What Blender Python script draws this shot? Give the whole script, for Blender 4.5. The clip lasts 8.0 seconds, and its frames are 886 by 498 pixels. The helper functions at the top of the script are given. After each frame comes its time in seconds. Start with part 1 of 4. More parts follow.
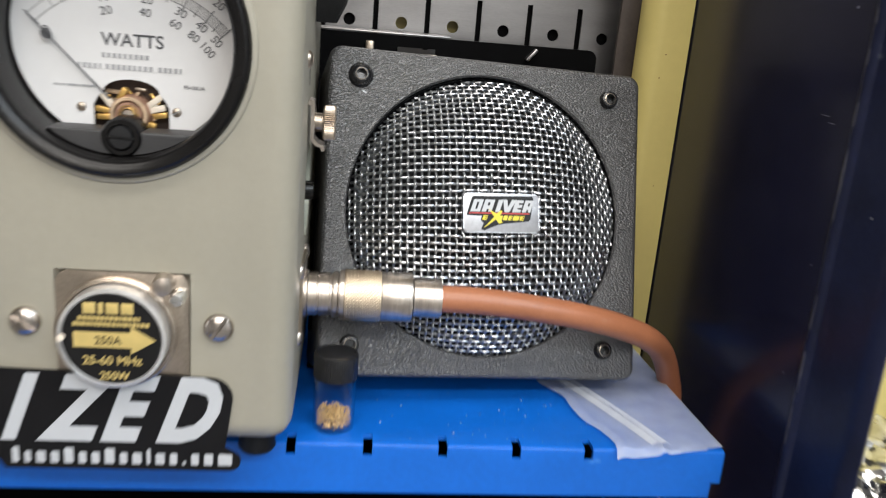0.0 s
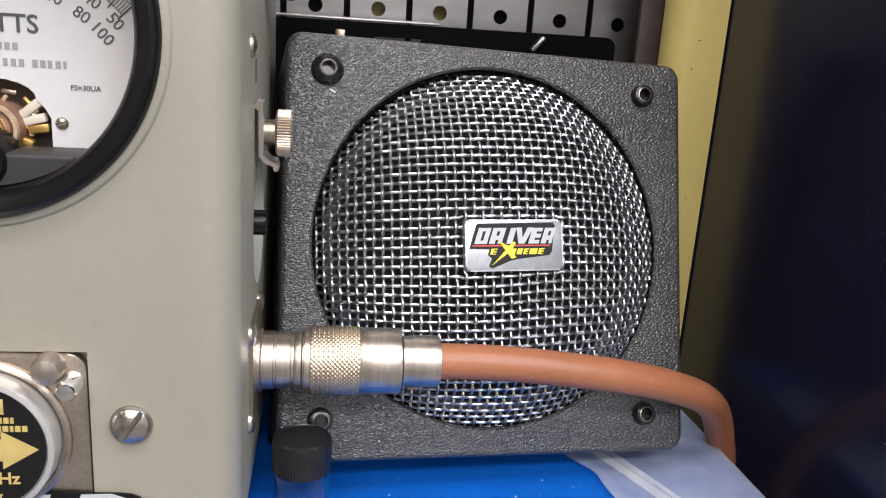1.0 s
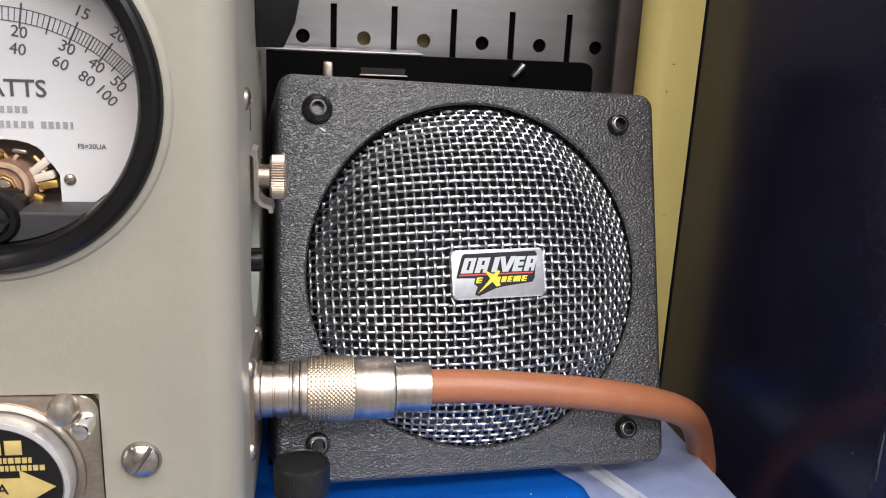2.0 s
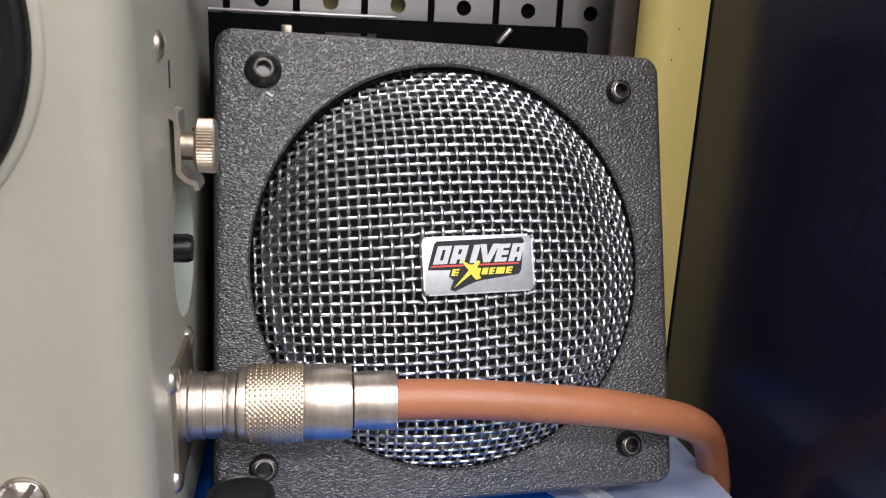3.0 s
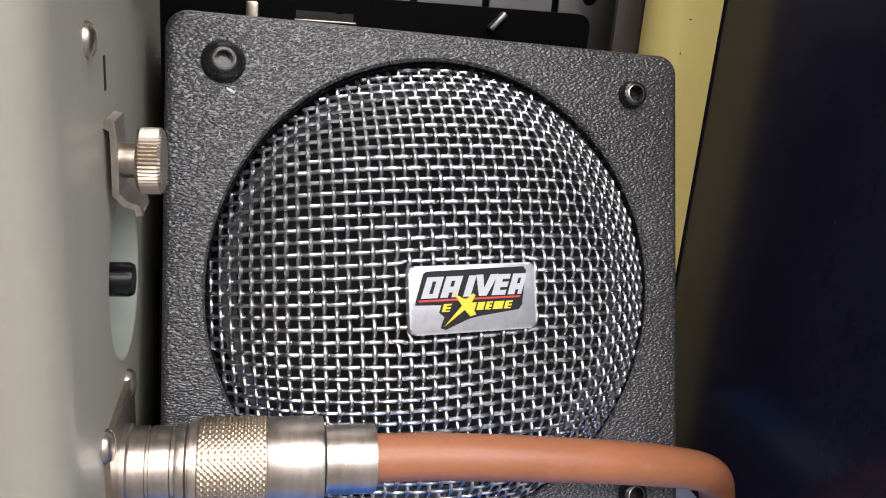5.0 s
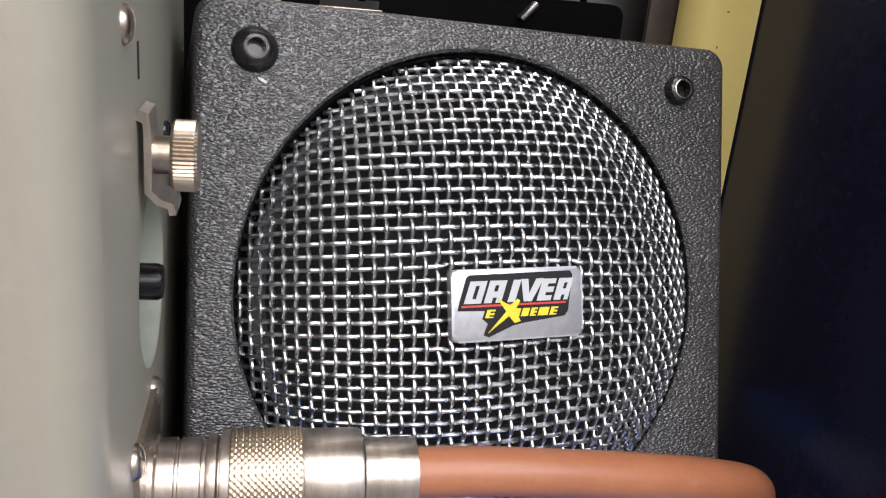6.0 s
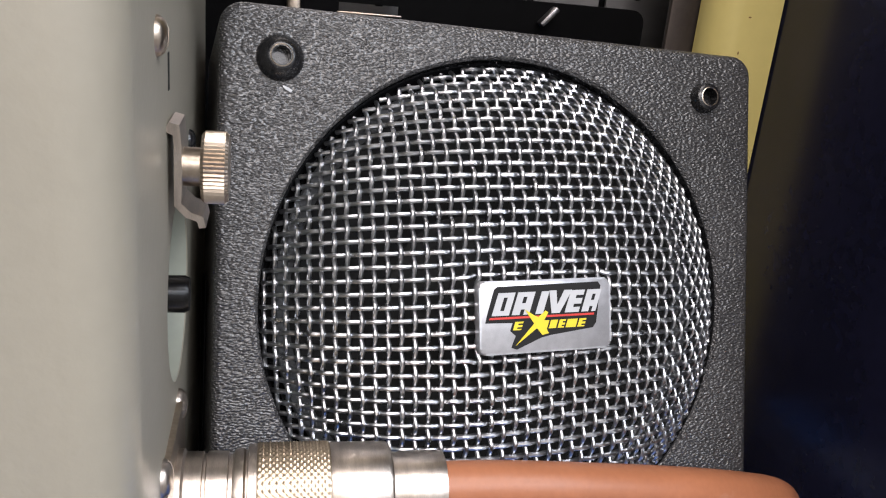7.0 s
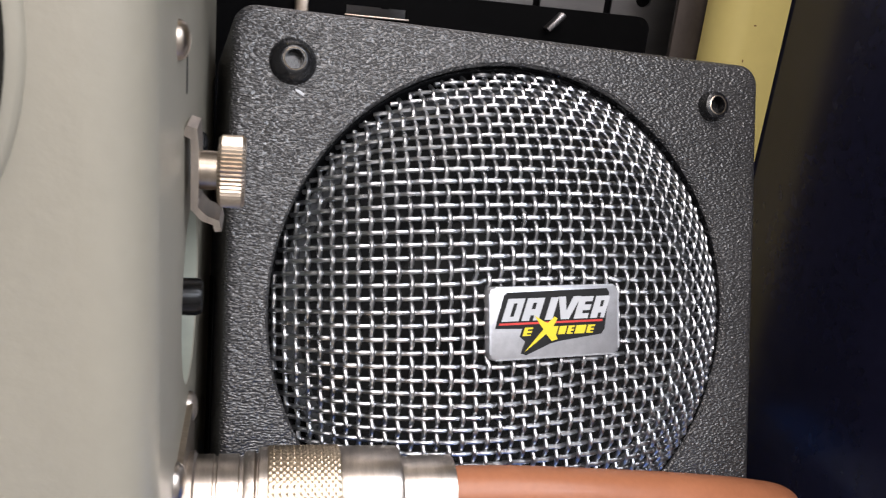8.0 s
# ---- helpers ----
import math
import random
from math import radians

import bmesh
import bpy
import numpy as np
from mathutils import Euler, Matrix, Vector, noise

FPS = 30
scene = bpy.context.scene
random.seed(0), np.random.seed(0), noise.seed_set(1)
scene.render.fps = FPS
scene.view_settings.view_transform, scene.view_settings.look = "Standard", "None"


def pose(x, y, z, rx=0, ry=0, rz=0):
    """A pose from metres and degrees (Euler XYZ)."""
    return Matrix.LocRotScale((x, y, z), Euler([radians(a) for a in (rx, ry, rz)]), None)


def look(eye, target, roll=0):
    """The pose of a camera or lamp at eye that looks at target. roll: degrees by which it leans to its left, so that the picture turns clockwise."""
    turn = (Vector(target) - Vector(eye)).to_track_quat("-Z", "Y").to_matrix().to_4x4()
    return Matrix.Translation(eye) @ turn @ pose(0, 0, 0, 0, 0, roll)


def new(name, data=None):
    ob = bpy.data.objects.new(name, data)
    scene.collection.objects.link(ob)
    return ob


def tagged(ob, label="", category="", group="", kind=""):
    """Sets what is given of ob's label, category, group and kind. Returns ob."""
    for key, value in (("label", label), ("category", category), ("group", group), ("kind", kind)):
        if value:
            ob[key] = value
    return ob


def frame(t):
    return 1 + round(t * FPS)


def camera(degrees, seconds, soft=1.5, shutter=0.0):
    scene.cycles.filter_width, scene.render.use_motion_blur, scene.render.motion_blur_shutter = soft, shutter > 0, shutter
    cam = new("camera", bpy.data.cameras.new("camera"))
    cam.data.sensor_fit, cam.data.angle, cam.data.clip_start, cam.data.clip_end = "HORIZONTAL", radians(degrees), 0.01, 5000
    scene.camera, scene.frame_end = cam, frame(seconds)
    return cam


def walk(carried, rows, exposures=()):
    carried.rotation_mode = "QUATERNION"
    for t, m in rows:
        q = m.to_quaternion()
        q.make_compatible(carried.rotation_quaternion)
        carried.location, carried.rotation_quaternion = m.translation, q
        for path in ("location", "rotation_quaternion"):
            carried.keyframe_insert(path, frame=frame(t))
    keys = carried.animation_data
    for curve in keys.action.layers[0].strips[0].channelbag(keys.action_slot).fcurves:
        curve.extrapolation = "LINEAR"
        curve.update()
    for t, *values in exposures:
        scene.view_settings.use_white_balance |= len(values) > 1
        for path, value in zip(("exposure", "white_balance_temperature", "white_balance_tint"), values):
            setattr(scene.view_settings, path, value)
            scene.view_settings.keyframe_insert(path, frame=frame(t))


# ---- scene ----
cam = camera(55.9, 8.0, soft=1.15, shutter=0.3)
# seconds, eye, target, roll
PATH = [
    (0, (-0.0100, -0.2499, 0.1411), (0.0256, 0.0363, 0.0585), 4.85),
    (0.1, (-0.0109, -0.2257, 0.1398), (0.0280, 0.0602, 0.0579), 4.87),
    (0.2, (-0.0078, -0.2072, 0.1400), (0.0306, 0.0785, 0.0568), 4.84),
    (0.4, (-0.0059, -0.1814, 0.1361), (0.0339, 0.1044, 0.0543), 4.49),
    (0.5, (-0.0050, -0.1761, 0.1312), (0.0350, 0.1098, 0.0494), 4.42),
    (1, (-0.0060, -0.1807, 0.1327), (0.0359, 0.1051, 0.0516), 3.86),
    (1.5, (-0.0072, -0.1911, 0.1445), (0.0360, 0.0949, 0.0648), 3.07),
    (2.8, (-0.0039, -0.1673, 0.1424), (0.0435, 0.1167, 0.0581), 2.61),
    (3, (0.0043, -0.1549, 0.1321), (0.0522, 0.1295, 0.0495), 2.68),
    (3.5, (-0.0027, -0.1431, 0.1267), (0.0495, 0.1400, 0.0421), 3.36),
    (4, (0.0067, -0.1286, 0.1257), (0.0631, 0.1528, 0.0382), 4.21),
    (4.5, (0.0086, -0.1231, 0.1307), (0.0689, 0.1569, 0.0415), 4.63),
    (4.7, (0.0069, -0.1253, 0.1374), (0.0671, 0.1541, 0.0463), 4.58),
    (5.8, (-0.0032, -0.1112, 0.1327), (0.0611, 0.1657, 0.0367), 5.62),
    (6, (-0.0043, -0.1113, 0.1349), (0.0590, 0.1656, 0.0385), 5.63),
    (6.5, (-0.0088, -0.1114, 0.1372), (0.0539, 0.1654, 0.0401), 5.61),
    (7, (-0.0084, -0.1079, 0.1357), (0.0537, 0.1693, 0.0394), 5.65),
    (7.5, (-0.0036, -0.1060, 0.1343), (0.0600, 0.1707, 0.0374), 6.14),
    (8, (-0.0119, -0.1074, 0.1363), (0.0528, 0.1694, 0.0405), 6.48),
]
walk(cam, [(t, look(eye, target, roll)) for t, eye, target, roll in PATH], [(0, 0.05, 6500, 7), (0.6, 0.08, 6450, 11), (1.5, 0.08, 6450, 13), (8, 0.08, 6450, 14)])

# ---- light: six tube fittings under a workshop ceiling ----
world = bpy.data.worlds.new("world")
scene.world = world
world.use_nodes = True
world.node_tree.nodes["Background"].inputs["Color"].default_value = (0.9, 0.95, 1.0, 1)
world.node_tree.nodes["Background"].inputs["Strength"].default_value = 0.05
scene.view_settings.exposure = 0.0
FITTINGS = [(-0.15, -0.55, 1.22, 10.6, (1.0, 0.935, 0.89)), (1.12, -0.55, 1.22, 12.2, (0.84, 0.915, 1.0)), (-0.15, -1.4, 1.22, 20.8, (1.0, 0.935, 0.89)), (1.12, -1.4, 1.22, 23.0, (0.84, 0.915, 1.0)), (-0.15, -2.4, 1.22, 17.4, (1.0, 0.935, 0.89)), (1.12, -2.4, 1.22, 20.4, (0.84, 0.915, 1.0))]
for lx, ly, lz, watts, tint in FITTINGS:
    # the weaker flipped copy is an added fill that brightens the ceiling
    for share, flip in ((1.0, 0), (0.25, 180)):
        lamp = bpy.data.lights.new("tube_light", "AREA")
        lamp.shape, lamp.size, lamp.size_y, lamp.energy, lamp.color = "RECTANGLE", 1.2, 0.12 if flip else 0.28, watts * share, tint
        new("tube_light", lamp).matrix_world = pose(lx, ly, lz + (0.044 if flip else -0.004), flip, 0, 0)


# ---- materials ----
def material(name, base, rough=0.5, metal=0.0, spread=0.12, scale=60.0, bump=0.0, bump_scale=900.0, stretch=(1, 1, 1), coat=0.0, spec=0.5, second=None, second_at=0.62):
    """A surface with its base colour varied at two scales, and a fine relief."""
    m = bpy.data.materials.new(name)
    m.use_nodes = True
    nt = m.node_tree
    n, link = nt.nodes, nt.links.new
    b = n["Principled BSDF"]
    b.inputs["Roughness"].default_value, b.inputs["Metallic"].default_value = rough, metal
    b.inputs["Coat Weight"].default_value, b.inputs["Specular IOR Level"].default_value = coat, spec
    tc = n.new("ShaderNodeTexCoord")
    mp = n.new("ShaderNodeMapping")
    mp.inputs["Scale"].default_value = stretch
    link(tc.outputs["Object"], mp.inputs["Vector"])
    big, fine = n.new("ShaderNodeTexNoise"), n.new("ShaderNodeTexNoise")
    big.inputs["Scale"].default_value, big.inputs["Detail"].default_value = scale, 6
    fine.inputs["Scale"].default_value, fine.inputs["Detail"].default_value = scale * 14, 4
    ramp = n.new("ShaderNodeValToRGB")
    dark = tuple(c * (1 - spread) for c in base)
    light = tuple(min(1, c * (1 + spread)) for c in base)
    ramp.color_ramp.elements[0].color, ramp.color_ramp.elements[0].position = (*dark, 1), 0.3
    ramp.color_ramp.elements[1].color, ramp.color_ramp.elements[1].position = (*light, 1), 0.7
    mix = n.new("ShaderNodeMath")
    mix.operation = "MULTIPLY_ADD"
    mix.inputs[1].default_value = 0.35
    link(fine.outputs["Fac"], mix.inputs[0])
    half = n.new("ShaderNodeMath")
    half.operation = "MULTIPLY"
    half.inputs[1].default_value = 0.65
    link(big.outputs["Fac"], half.inputs[0])
    link(half.outputs[0], mix.inputs[2])
    for tex in (big, fine):
        link(mp.outputs["Vector"], tex.inputs["Vector"])
    link(mix.outputs[0], ramp.inputs["Fac"])
    colour = ramp.outputs["Color"]
    if second:
        over, step, spots = n.new("ShaderNodeMix"), n.new("ShaderNodeValToRGB"), n.new("ShaderNodeTexNoise")
        over.data_type = "RGBA"
        spots.inputs["Scale"].default_value, spots.inputs["Detail"].default_value = scale * 2.3, 8
        step.color_ramp.elements[0].position, step.color_ramp.elements[1].position = second_at, second_at + 0.06
        link(mp.outputs["Vector"], spots.inputs["Vector"])
        link(spots.outputs["Fac"], step.inputs["Fac"])
        link(step.outputs["Color"], over.inputs["Factor"])
        link(colour, over.inputs["A"])
        over.inputs["B"].default_value = (*second, 1)
        colour = over.outputs["Result"]
    link(colour, b.inputs["Base Color"])
    gloss = n.new("ShaderNodeMath")
    gloss.operation = "MULTIPLY_ADD"
    gloss.inputs[1].default_value, gloss.inputs[2].default_value = rough * 0.4, rough * 0.8
    link(big.outputs["Fac"], gloss.inputs[0])
    link(gloss.outputs[0], b.inputs["Roughness"])
    if bump:
        relief, bm = n.new("ShaderNodeTexNoise"), n.new("ShaderNodeBump")
        relief.inputs["Scale"].default_value, relief.inputs["Detail"].default_value = bump_scale, 3
        bm.inputs["Strength"].default_value, bm.inputs["Distance"].default_value = bump, 0.0004
        link(mp.outputs["Vector"], relief.inputs["Vector"])
        link(relief.outputs["Fac"], bm.inputs["Height"])
        link(bm.outputs["Normal"], b.inputs["Normal"])
    return m


def grained(name, base, rough, scale, strength):
    """Black moulded plastic with a pebbled leather grain."""
    m = material(name, base, rough, spread=0.25, scale=40, spec=1.0)
    n, link = m.node_tree.nodes, m.node_tree.links.new
    cell, bm, tc = n.new("ShaderNodeTexVoronoi"), n.new("ShaderNodeBump"), n["Texture Coordinate"]
    wob, add = n.new("ShaderNodeTexNoise"), n.new("ShaderNodeMix")
    wob.inputs["Scale"].default_value = scale * 0.5
    add.data_type = "VECTOR"
    add.inputs["Factor"].default_value = 0.0004
    link(tc.outputs["Object"], wob.inputs["Vector"])
    link(tc.outputs["Object"], add.inputs["A"])
    link(wob.outputs["Color"], add.inputs["B"])
    cell.feature = "SMOOTH_F1"
    wrinkle = n.new("ShaderNodeMapping")
    wrinkle.inputs["Scale"].default_value = (0.62, 1, 1.35)
    cell.inputs["Scale"].default_value = scale
    link(add.outputs["Result"], wrinkle.inputs["Vector"])
    link(wrinkle.outputs["Vector"], cell.inputs["Vector"])
    bm.invert = True
    bm.inputs["Strength"].default_value, bm.inputs["Distance"].default_value = strength, 0.00048
    link(cell.outputs["Distance"], bm.inputs["Height"])
    link(bm.outputs["Normal"], n["Principled BSDF"].inputs["Normal"])
    return m


def pane(name, rough):
    """Thin clear glass: see-through, with a gloss that grows towards the edge."""
    m = bpy.data.materials.new(name)
    m.use_nodes = True
    n, link = m.node_tree.nodes, m.node_tree.links.new
    tr, gl, mix, fr, pw = (n.new(k) for k in ("ShaderNodeBsdfTransparent", "ShaderNodeBsdfGlossy", "ShaderNodeMixShader", "ShaderNodeLayerWeight", "ShaderNodeMath"))
    tr.inputs["Color"].default_value = (0.95, 0.96, 0.96, 1)
    gl.inputs["Roughness"].default_value = rough
    fr.inputs["Blend"].default_value = 0.5
    pw.operation = "POWER"
    pw.inputs[1].default_value = 2.4
    link(fr.outputs["Facing"], pw.inputs[0])
    link(pw.outputs[0], mix.inputs[0])
    link(tr.outputs[0], mix.inputs[1])
    link(gl.outputs[0], mix.inputs[2])
    link(mix.outputs[0], n["Material Output"].inputs["Surface"])
    return m


def film(name, tint, share):
    """Thin milky plastic film that lets most of the light through."""
    m = bpy.data.materials.new(name)
    m.use_nodes = True
    n, link = m.node_tree.nodes, m.node_tree.links.new
    b = n["Principled BSDF"]
    b.inputs["Base Color"].default_value, b.inputs["Roughness"].default_value = (*tint, 1), 0.3
    tr, mix, tc, no, mul = (n.new(k) for k in ("ShaderNodeBsdfTransparent", "ShaderNodeMixShader", "ShaderNodeTexCoord", "ShaderNodeTexNoise", "ShaderNodeMath"))
    no.inputs["Scale"].default_value, no.inputs["Detail"].default_value = 90, 8
    mul.operation = "MULTIPLY_ADD"
    mul.inputs[1].default_value, mul.inputs[2].default_value = 0.3, share - 0.15
    link(tc.outputs["Object"], no.inputs["Vector"])
    link(no.outputs["Fac"], mul.inputs[0])
    link(mul.outputs[0], mix.inputs[0])
    link(tr.outputs[0], mix.inputs[1])
    link(b.outputs[0], mix.inputs[2])
    link(mix.outputs[0], n["Material Output"].inputs["Surface"])
    return m


SAGE = material("sage_enamel", (0.290, 0.269, 0.217), 0.38, spread=0.05, scale=25, bump=0.12, bump_scale=700, second=(0.22, 0.20, 0.16), second_at=0.80)
SAGE_IN = material("sage_enamel_inside", (0.33, 0.345, 0.29), 0.45, spread=0.06, scale=40)
BLUE = material("blue_powder_coat", (0.004, 0.110, 0.50), 0.30, spread=0.14, scale=30, bump=0.15, bump_scale=1500, second=(0.05, 0.20, 0.60), second_at=0.70)
YELLOW = material("yellow_paint", (0.56, 0.465, 0.165), 0.5, spread=0.06, scale=18, bump=0.1, bump_scale=300, second=(0.30, 0.20, 0.07), second_at=0.76)
RUST = material("rust", (0.16, 0.08, 0.02), 0.8, spread=0.3, scale=300)
NAVY = material("navy_gloss_paint", (0.0135, 0.0142, 0.0320), 0.22, spec=0.42, spread=0.3, scale=20, bump=0.03, bump_scale=60)
NAVY_WORN = material("navy_worn_paint", (0.010, 0.013, 0.036), 0.34, spec=0.25, spread=0.4, scale=30, bump=0.2, bump_scale=250, second=(0.10, 0.11, 0.13), second_at=0.68)
SCRATCH = material("bare_scratch", (0.20, 0.20, 0.22), 0.5, 0.4, spread=0.3, scale=400)
STEEL = material("galvanised_steel", (0.335, 0.325, 0.325), 0.38, 1.0, spread=0.10, scale=35, bump=0.08, bump_scale=500, stretch=(1, 1, 6))
NICKEL = material("nickel_plate", (0.54, 0.475, 0.42), 0.32, 1.0, spread=0.24, scale=120, bump=0.08, bump_scale=900, stretch=(6, 1, 1))
KNURL = material("worn_nickel_knurl", (0.55, 0.45, 0.335), 0.36, 1.0, spread=0.16, scale=200)
PLATE = material("tarnished_nickel", (0.46, 0.39, 0.32), 0.33, 1.0, spread=0.28, scale=90, bump=0.15, bump_scale=400)
RIM = material("bright_satin_rim", (0.80, 0.79, 0.78), 0.36, 0.85, spread=0.08, scale=200)
WORN = material("dull_nickel", (0.46, 0.41, 0.37), 0.22, 1.0, spread=0.25, scale=250)
CHROME = material("bright_chrome", (0.82, 0.82, 0.82), 0.12, 1.0, spread=0.05, scale=300)
WIRE = material("chromed_wire", (0.48, 0.49, 0.51), 0.29, 1.0, spread=0.10, scale=300, bump=0.10, bump_scale=2500)
BASKET = material("grey_pressed_steel", (0.10, 0.105, 0.11), 0.4, 0.3, spread=0.25, scale=120)
LEATHER = grained("grained_black_plastic", (0.043, 0.042, 0.043), 0.31, 2050, 1.0)
SMOOTH_BLACK = material("smooth_black_plastic", (0.012, 0.012, 0.013), 0.22, spread=0.2, scale=60)
BEZEL = material("black_bakelite", (0.006, 0.0055, 0.0055), 0.26, spec=0.26, spread=0.3, scale=80, bump=0.1, bump_scale=500)
RUBBER = material("black_rubber", (0.008, 0.008, 0.008), 0.6, spec=0.2, spread=0.3, scale=90, bump=0.3, bump_scale=600)
# near-black steel, and the strips and sheets that stand in for shade
MATT_BLACK = material("black_steel_and_shade", (0.0022, 0.0022, 0.0025), 0.6, spec=0.05, spread=0.3, scale=80)
CONE = material("black_paper_cone", (0.006, 0.006, 0.006), 0.85, spread=0.3, scale=150, bump=0.4, bump_scale=800)
DIAL = material("dial_white", (0.62, 0.61, 0.61), 0.55, spread=0.02, scale=30)
INK = material("dial_ink", (0.075, 0.075, 0.08), 0.6, spread=0.1, scale=200)
GREY_INK = material("grey_ink", (0.30, 0.30, 0.31), 0.6, spread=0.1, scale=200)
COPPER = material("copper_winding", (0.34, 0.20, 0.14), 0.45, 0.4, spread=0.4, scale=300)
BRASS = material("amber_brass", (0.60, 0.38, 0.12), 0.35, 0.8, spread=0.3, scale=300)
BRONZE = material("dark_bronze_steel", (0.055, 0.044, 0.038), 0.45, 0.6, spread=0.3, scale=60)
COVER = material("satin_black_cover", (0.030, 0.029, 0.030), 0.5, spread=0.2, scale=120, bump=0.1, bump_scale=500)
TAN = material("amber_plastic", (0.46, 0.33, 0.22), 0.35, spread=0.3, scale=300)
BACKING = material("brown_backing", (0.085, 0.055, 0.042), 0.6, spread=0.4, scale=250)
CREAM = material("cream_plastic", (0.68, 0.60, 0.50), 0.4, spread=0.15, scale=200)
CABLE = material("brown_jacket", (0.32, 0.121, 0.058), 0.42, spread=0.12, scale=60, bump=0.2, bump_scale=500, coat=0.04, second=(0.35, 0.15, 0.085), second_at=0.66)
VINYL = material("black_vinyl", (0.008, 0.0076, 0.008), 0.5, spec=0.12, spread=0.2, scale=60)
WHITE = material("white_vinyl", (0.44, 0.45, 0.47), 0.42, spread=0.04, scale=60)
GOLD = material("gold_print", (0.62, 0.47, 0.17), 0.40, 0.3, spread=0.12, scale=300)
BLACK_PRINT = material("black_print", (0.010, 0.0095, 0.0095), 0.4, spec=0.2, spread=0.2, scale=200)
SILVER_FOIL = material("silver_foil", (0.42, 0.42, 0.44), 0.36, 0.6, spread=0.16, scale=500, coat=0.8)
RED = material("red_print", (0.50, 0.03, 0.02), 0.4, spread=0.1, scale=200)
LEMON = material("lemon_print", (0.64, 0.52, 0.015), 0.4, spread=0.06, scale=200)
GLASS = pane("clear_glass", 0.03)
FLAKE = material("gold_flakes", (0.66, 0.44, 0.20), 0.45, 0.25, spread=0.45, scale=900)
FILM = film("milky_film", (0.56, 0.60, 0.68), 0.46)
SEAM = film("film_seam", (0.70, 0.73, 0.78), 0.55)
WALL = material("workshop_wall", (0.44, 0.43, 0.415), 0.7, spread=0.06, scale=3)
CEILING = material("ceiling_paint", (0.70, 0.70, 0.68), 0.8, spread=0.04, scale=3)
FLOOR = material("concrete_floor", (0.22, 0.21, 0.20), 0.6, spread=0.15, scale=4)
FOIL = material("crumpled_foil", (0.75, 0.74, 0.72), 0.28, 1.0, spread=0.2, scale=80)


# ---- building helpers ----
def mesh_of(bm, name, smooth=True, angle=40):
    me = bpy.data.meshes.new(name)
    bmesh.ops.recalc_face_normals(bm, faces=bm.faces)
    for f in bm.faces:
        f.smooth = smooth
    if smooth:
        for e in bm.edges:
            if len(e.link_faces) == 2 and e.calc_face_angle(0) > radians(angle):
                e.smooth = False
    bm.to_mesh(me)
    bm.free()
    return me


def part(name, bm, mat, parent=None, label="", smooth=True, angle=40):
    me = bm if isinstance(bm, bpy.types.Mesh) else mesh_of(bm, name, smooth, angle)
    if not me.materials:
        me.materials.append(mat)
    ob = new(name, me)
    ob.parent = parent
    if label:
        ob["label"] = label
    return ob


def thing(name, m, label, category, group="", kind=""):
    ob = new(name)
    ob.matrix_world = m
    ob.empty_display_size = 0.02
    return tagged(ob, label, category, group, kind)


def box(bm, lo, hi, bevel=0.0, seg=2, m=None):
    made = bmesh.ops.create_cube(bm, size=1)["verts"]
    for v in made:
        v.co = Vector([lo[i] + (v.co[i] + 0.5) * (hi[i] - lo[i]) for i in range(3)])
    if bevel:
        edges = list({e for v in made for e in v.link_edges})
        made = [v for v in bmesh.ops.bevel(bm, geom=edges, offset=bevel, segments=seg, affect="EDGES", profile=0.5)["verts"]]
    if m is not None:
        bmesh.ops.transform(bm, matrix=m, verts=list({v for v in made}))
    return bm


def block(lo, hi, bevel=0.0, seg=2):
    return box(bmesh.new(), lo, hi, bevel, seg)


TURN_TO = {"z": Matrix(), "x": Matrix(((0, 0, 1), (1, 0, 0), (0, 1, 0))).to_4x4(), "y": Matrix(((1, 0, 0), (0, 0, 1), (0, 1, 0))).to_4x4()}


def lathe(profile, axis="z", at=(0, 0, 0), n=48, closed=False, bm=None):
    """Turns (radius, height) pairs about an axis through at."""
    bm = bm or bmesh.new()
    rings = []
    m = Matrix.Translation(at) @ TURN_TO[axis]
    for r, h in profile:
        if r < 1e-7:
            rings.append([bm.verts.new(m @ Vector((0, 0, h)))])
        else:
            rings.append([bm.verts.new(m @ Vector((r * math.cos(a), r * math.sin(a), h))) for a in (2 * math.pi * i / n for i in range(n))])
    pairs = list(zip(rings, rings[1:])) + ([(rings[-1], rings[0])] if closed else [])
    for a, b in pairs:
        for i in range(n):
            j = (i + 1) % n
            if len(a) == 1 and len(b) > 1:
                bm.faces.new((a[0], b[i], b[j]))
            elif len(b) == 1 and len(a) > 1:
                bm.faces.new((a[i], a[j], b[0]))
            elif len(a) > 1:
                bm.faces.new((a[i], a[j], b[j], b[i]))
    return bm


def tube(points, r, n=12, bm=None, caps=True):
    """A round rod along a line of points."""
    bm = bm or bmesh.new()
    pts = [Vector(p) for p in points]
    rings, side = [], None
    for i, p in enumerate(pts):
        d = (pts[min(i + 1, len(pts) - 1)] - pts[max(i - 1, 0)]).normalized()
        if side is None:
            side = d.orthogonal().normalized()
        side = (side - d * side.dot(d)).normalized()
        up = d.cross(side)
        rings.append([bm.verts.new(p + r * (math.cos(a) * side + math.sin(a) * up)) for a in (2 * math.pi * k / n for k in range(n))])
    for a, b in zip(rings, rings[1:]):
        for k in range(n):
            bm.faces.new((a[k], a[(k + 1) % n], b[(k + 1) % n], b[k]))
    if caps:
        bm.faces.new(rings[0][::-1])
        bm.faces.new(rings[-1])
    return bm


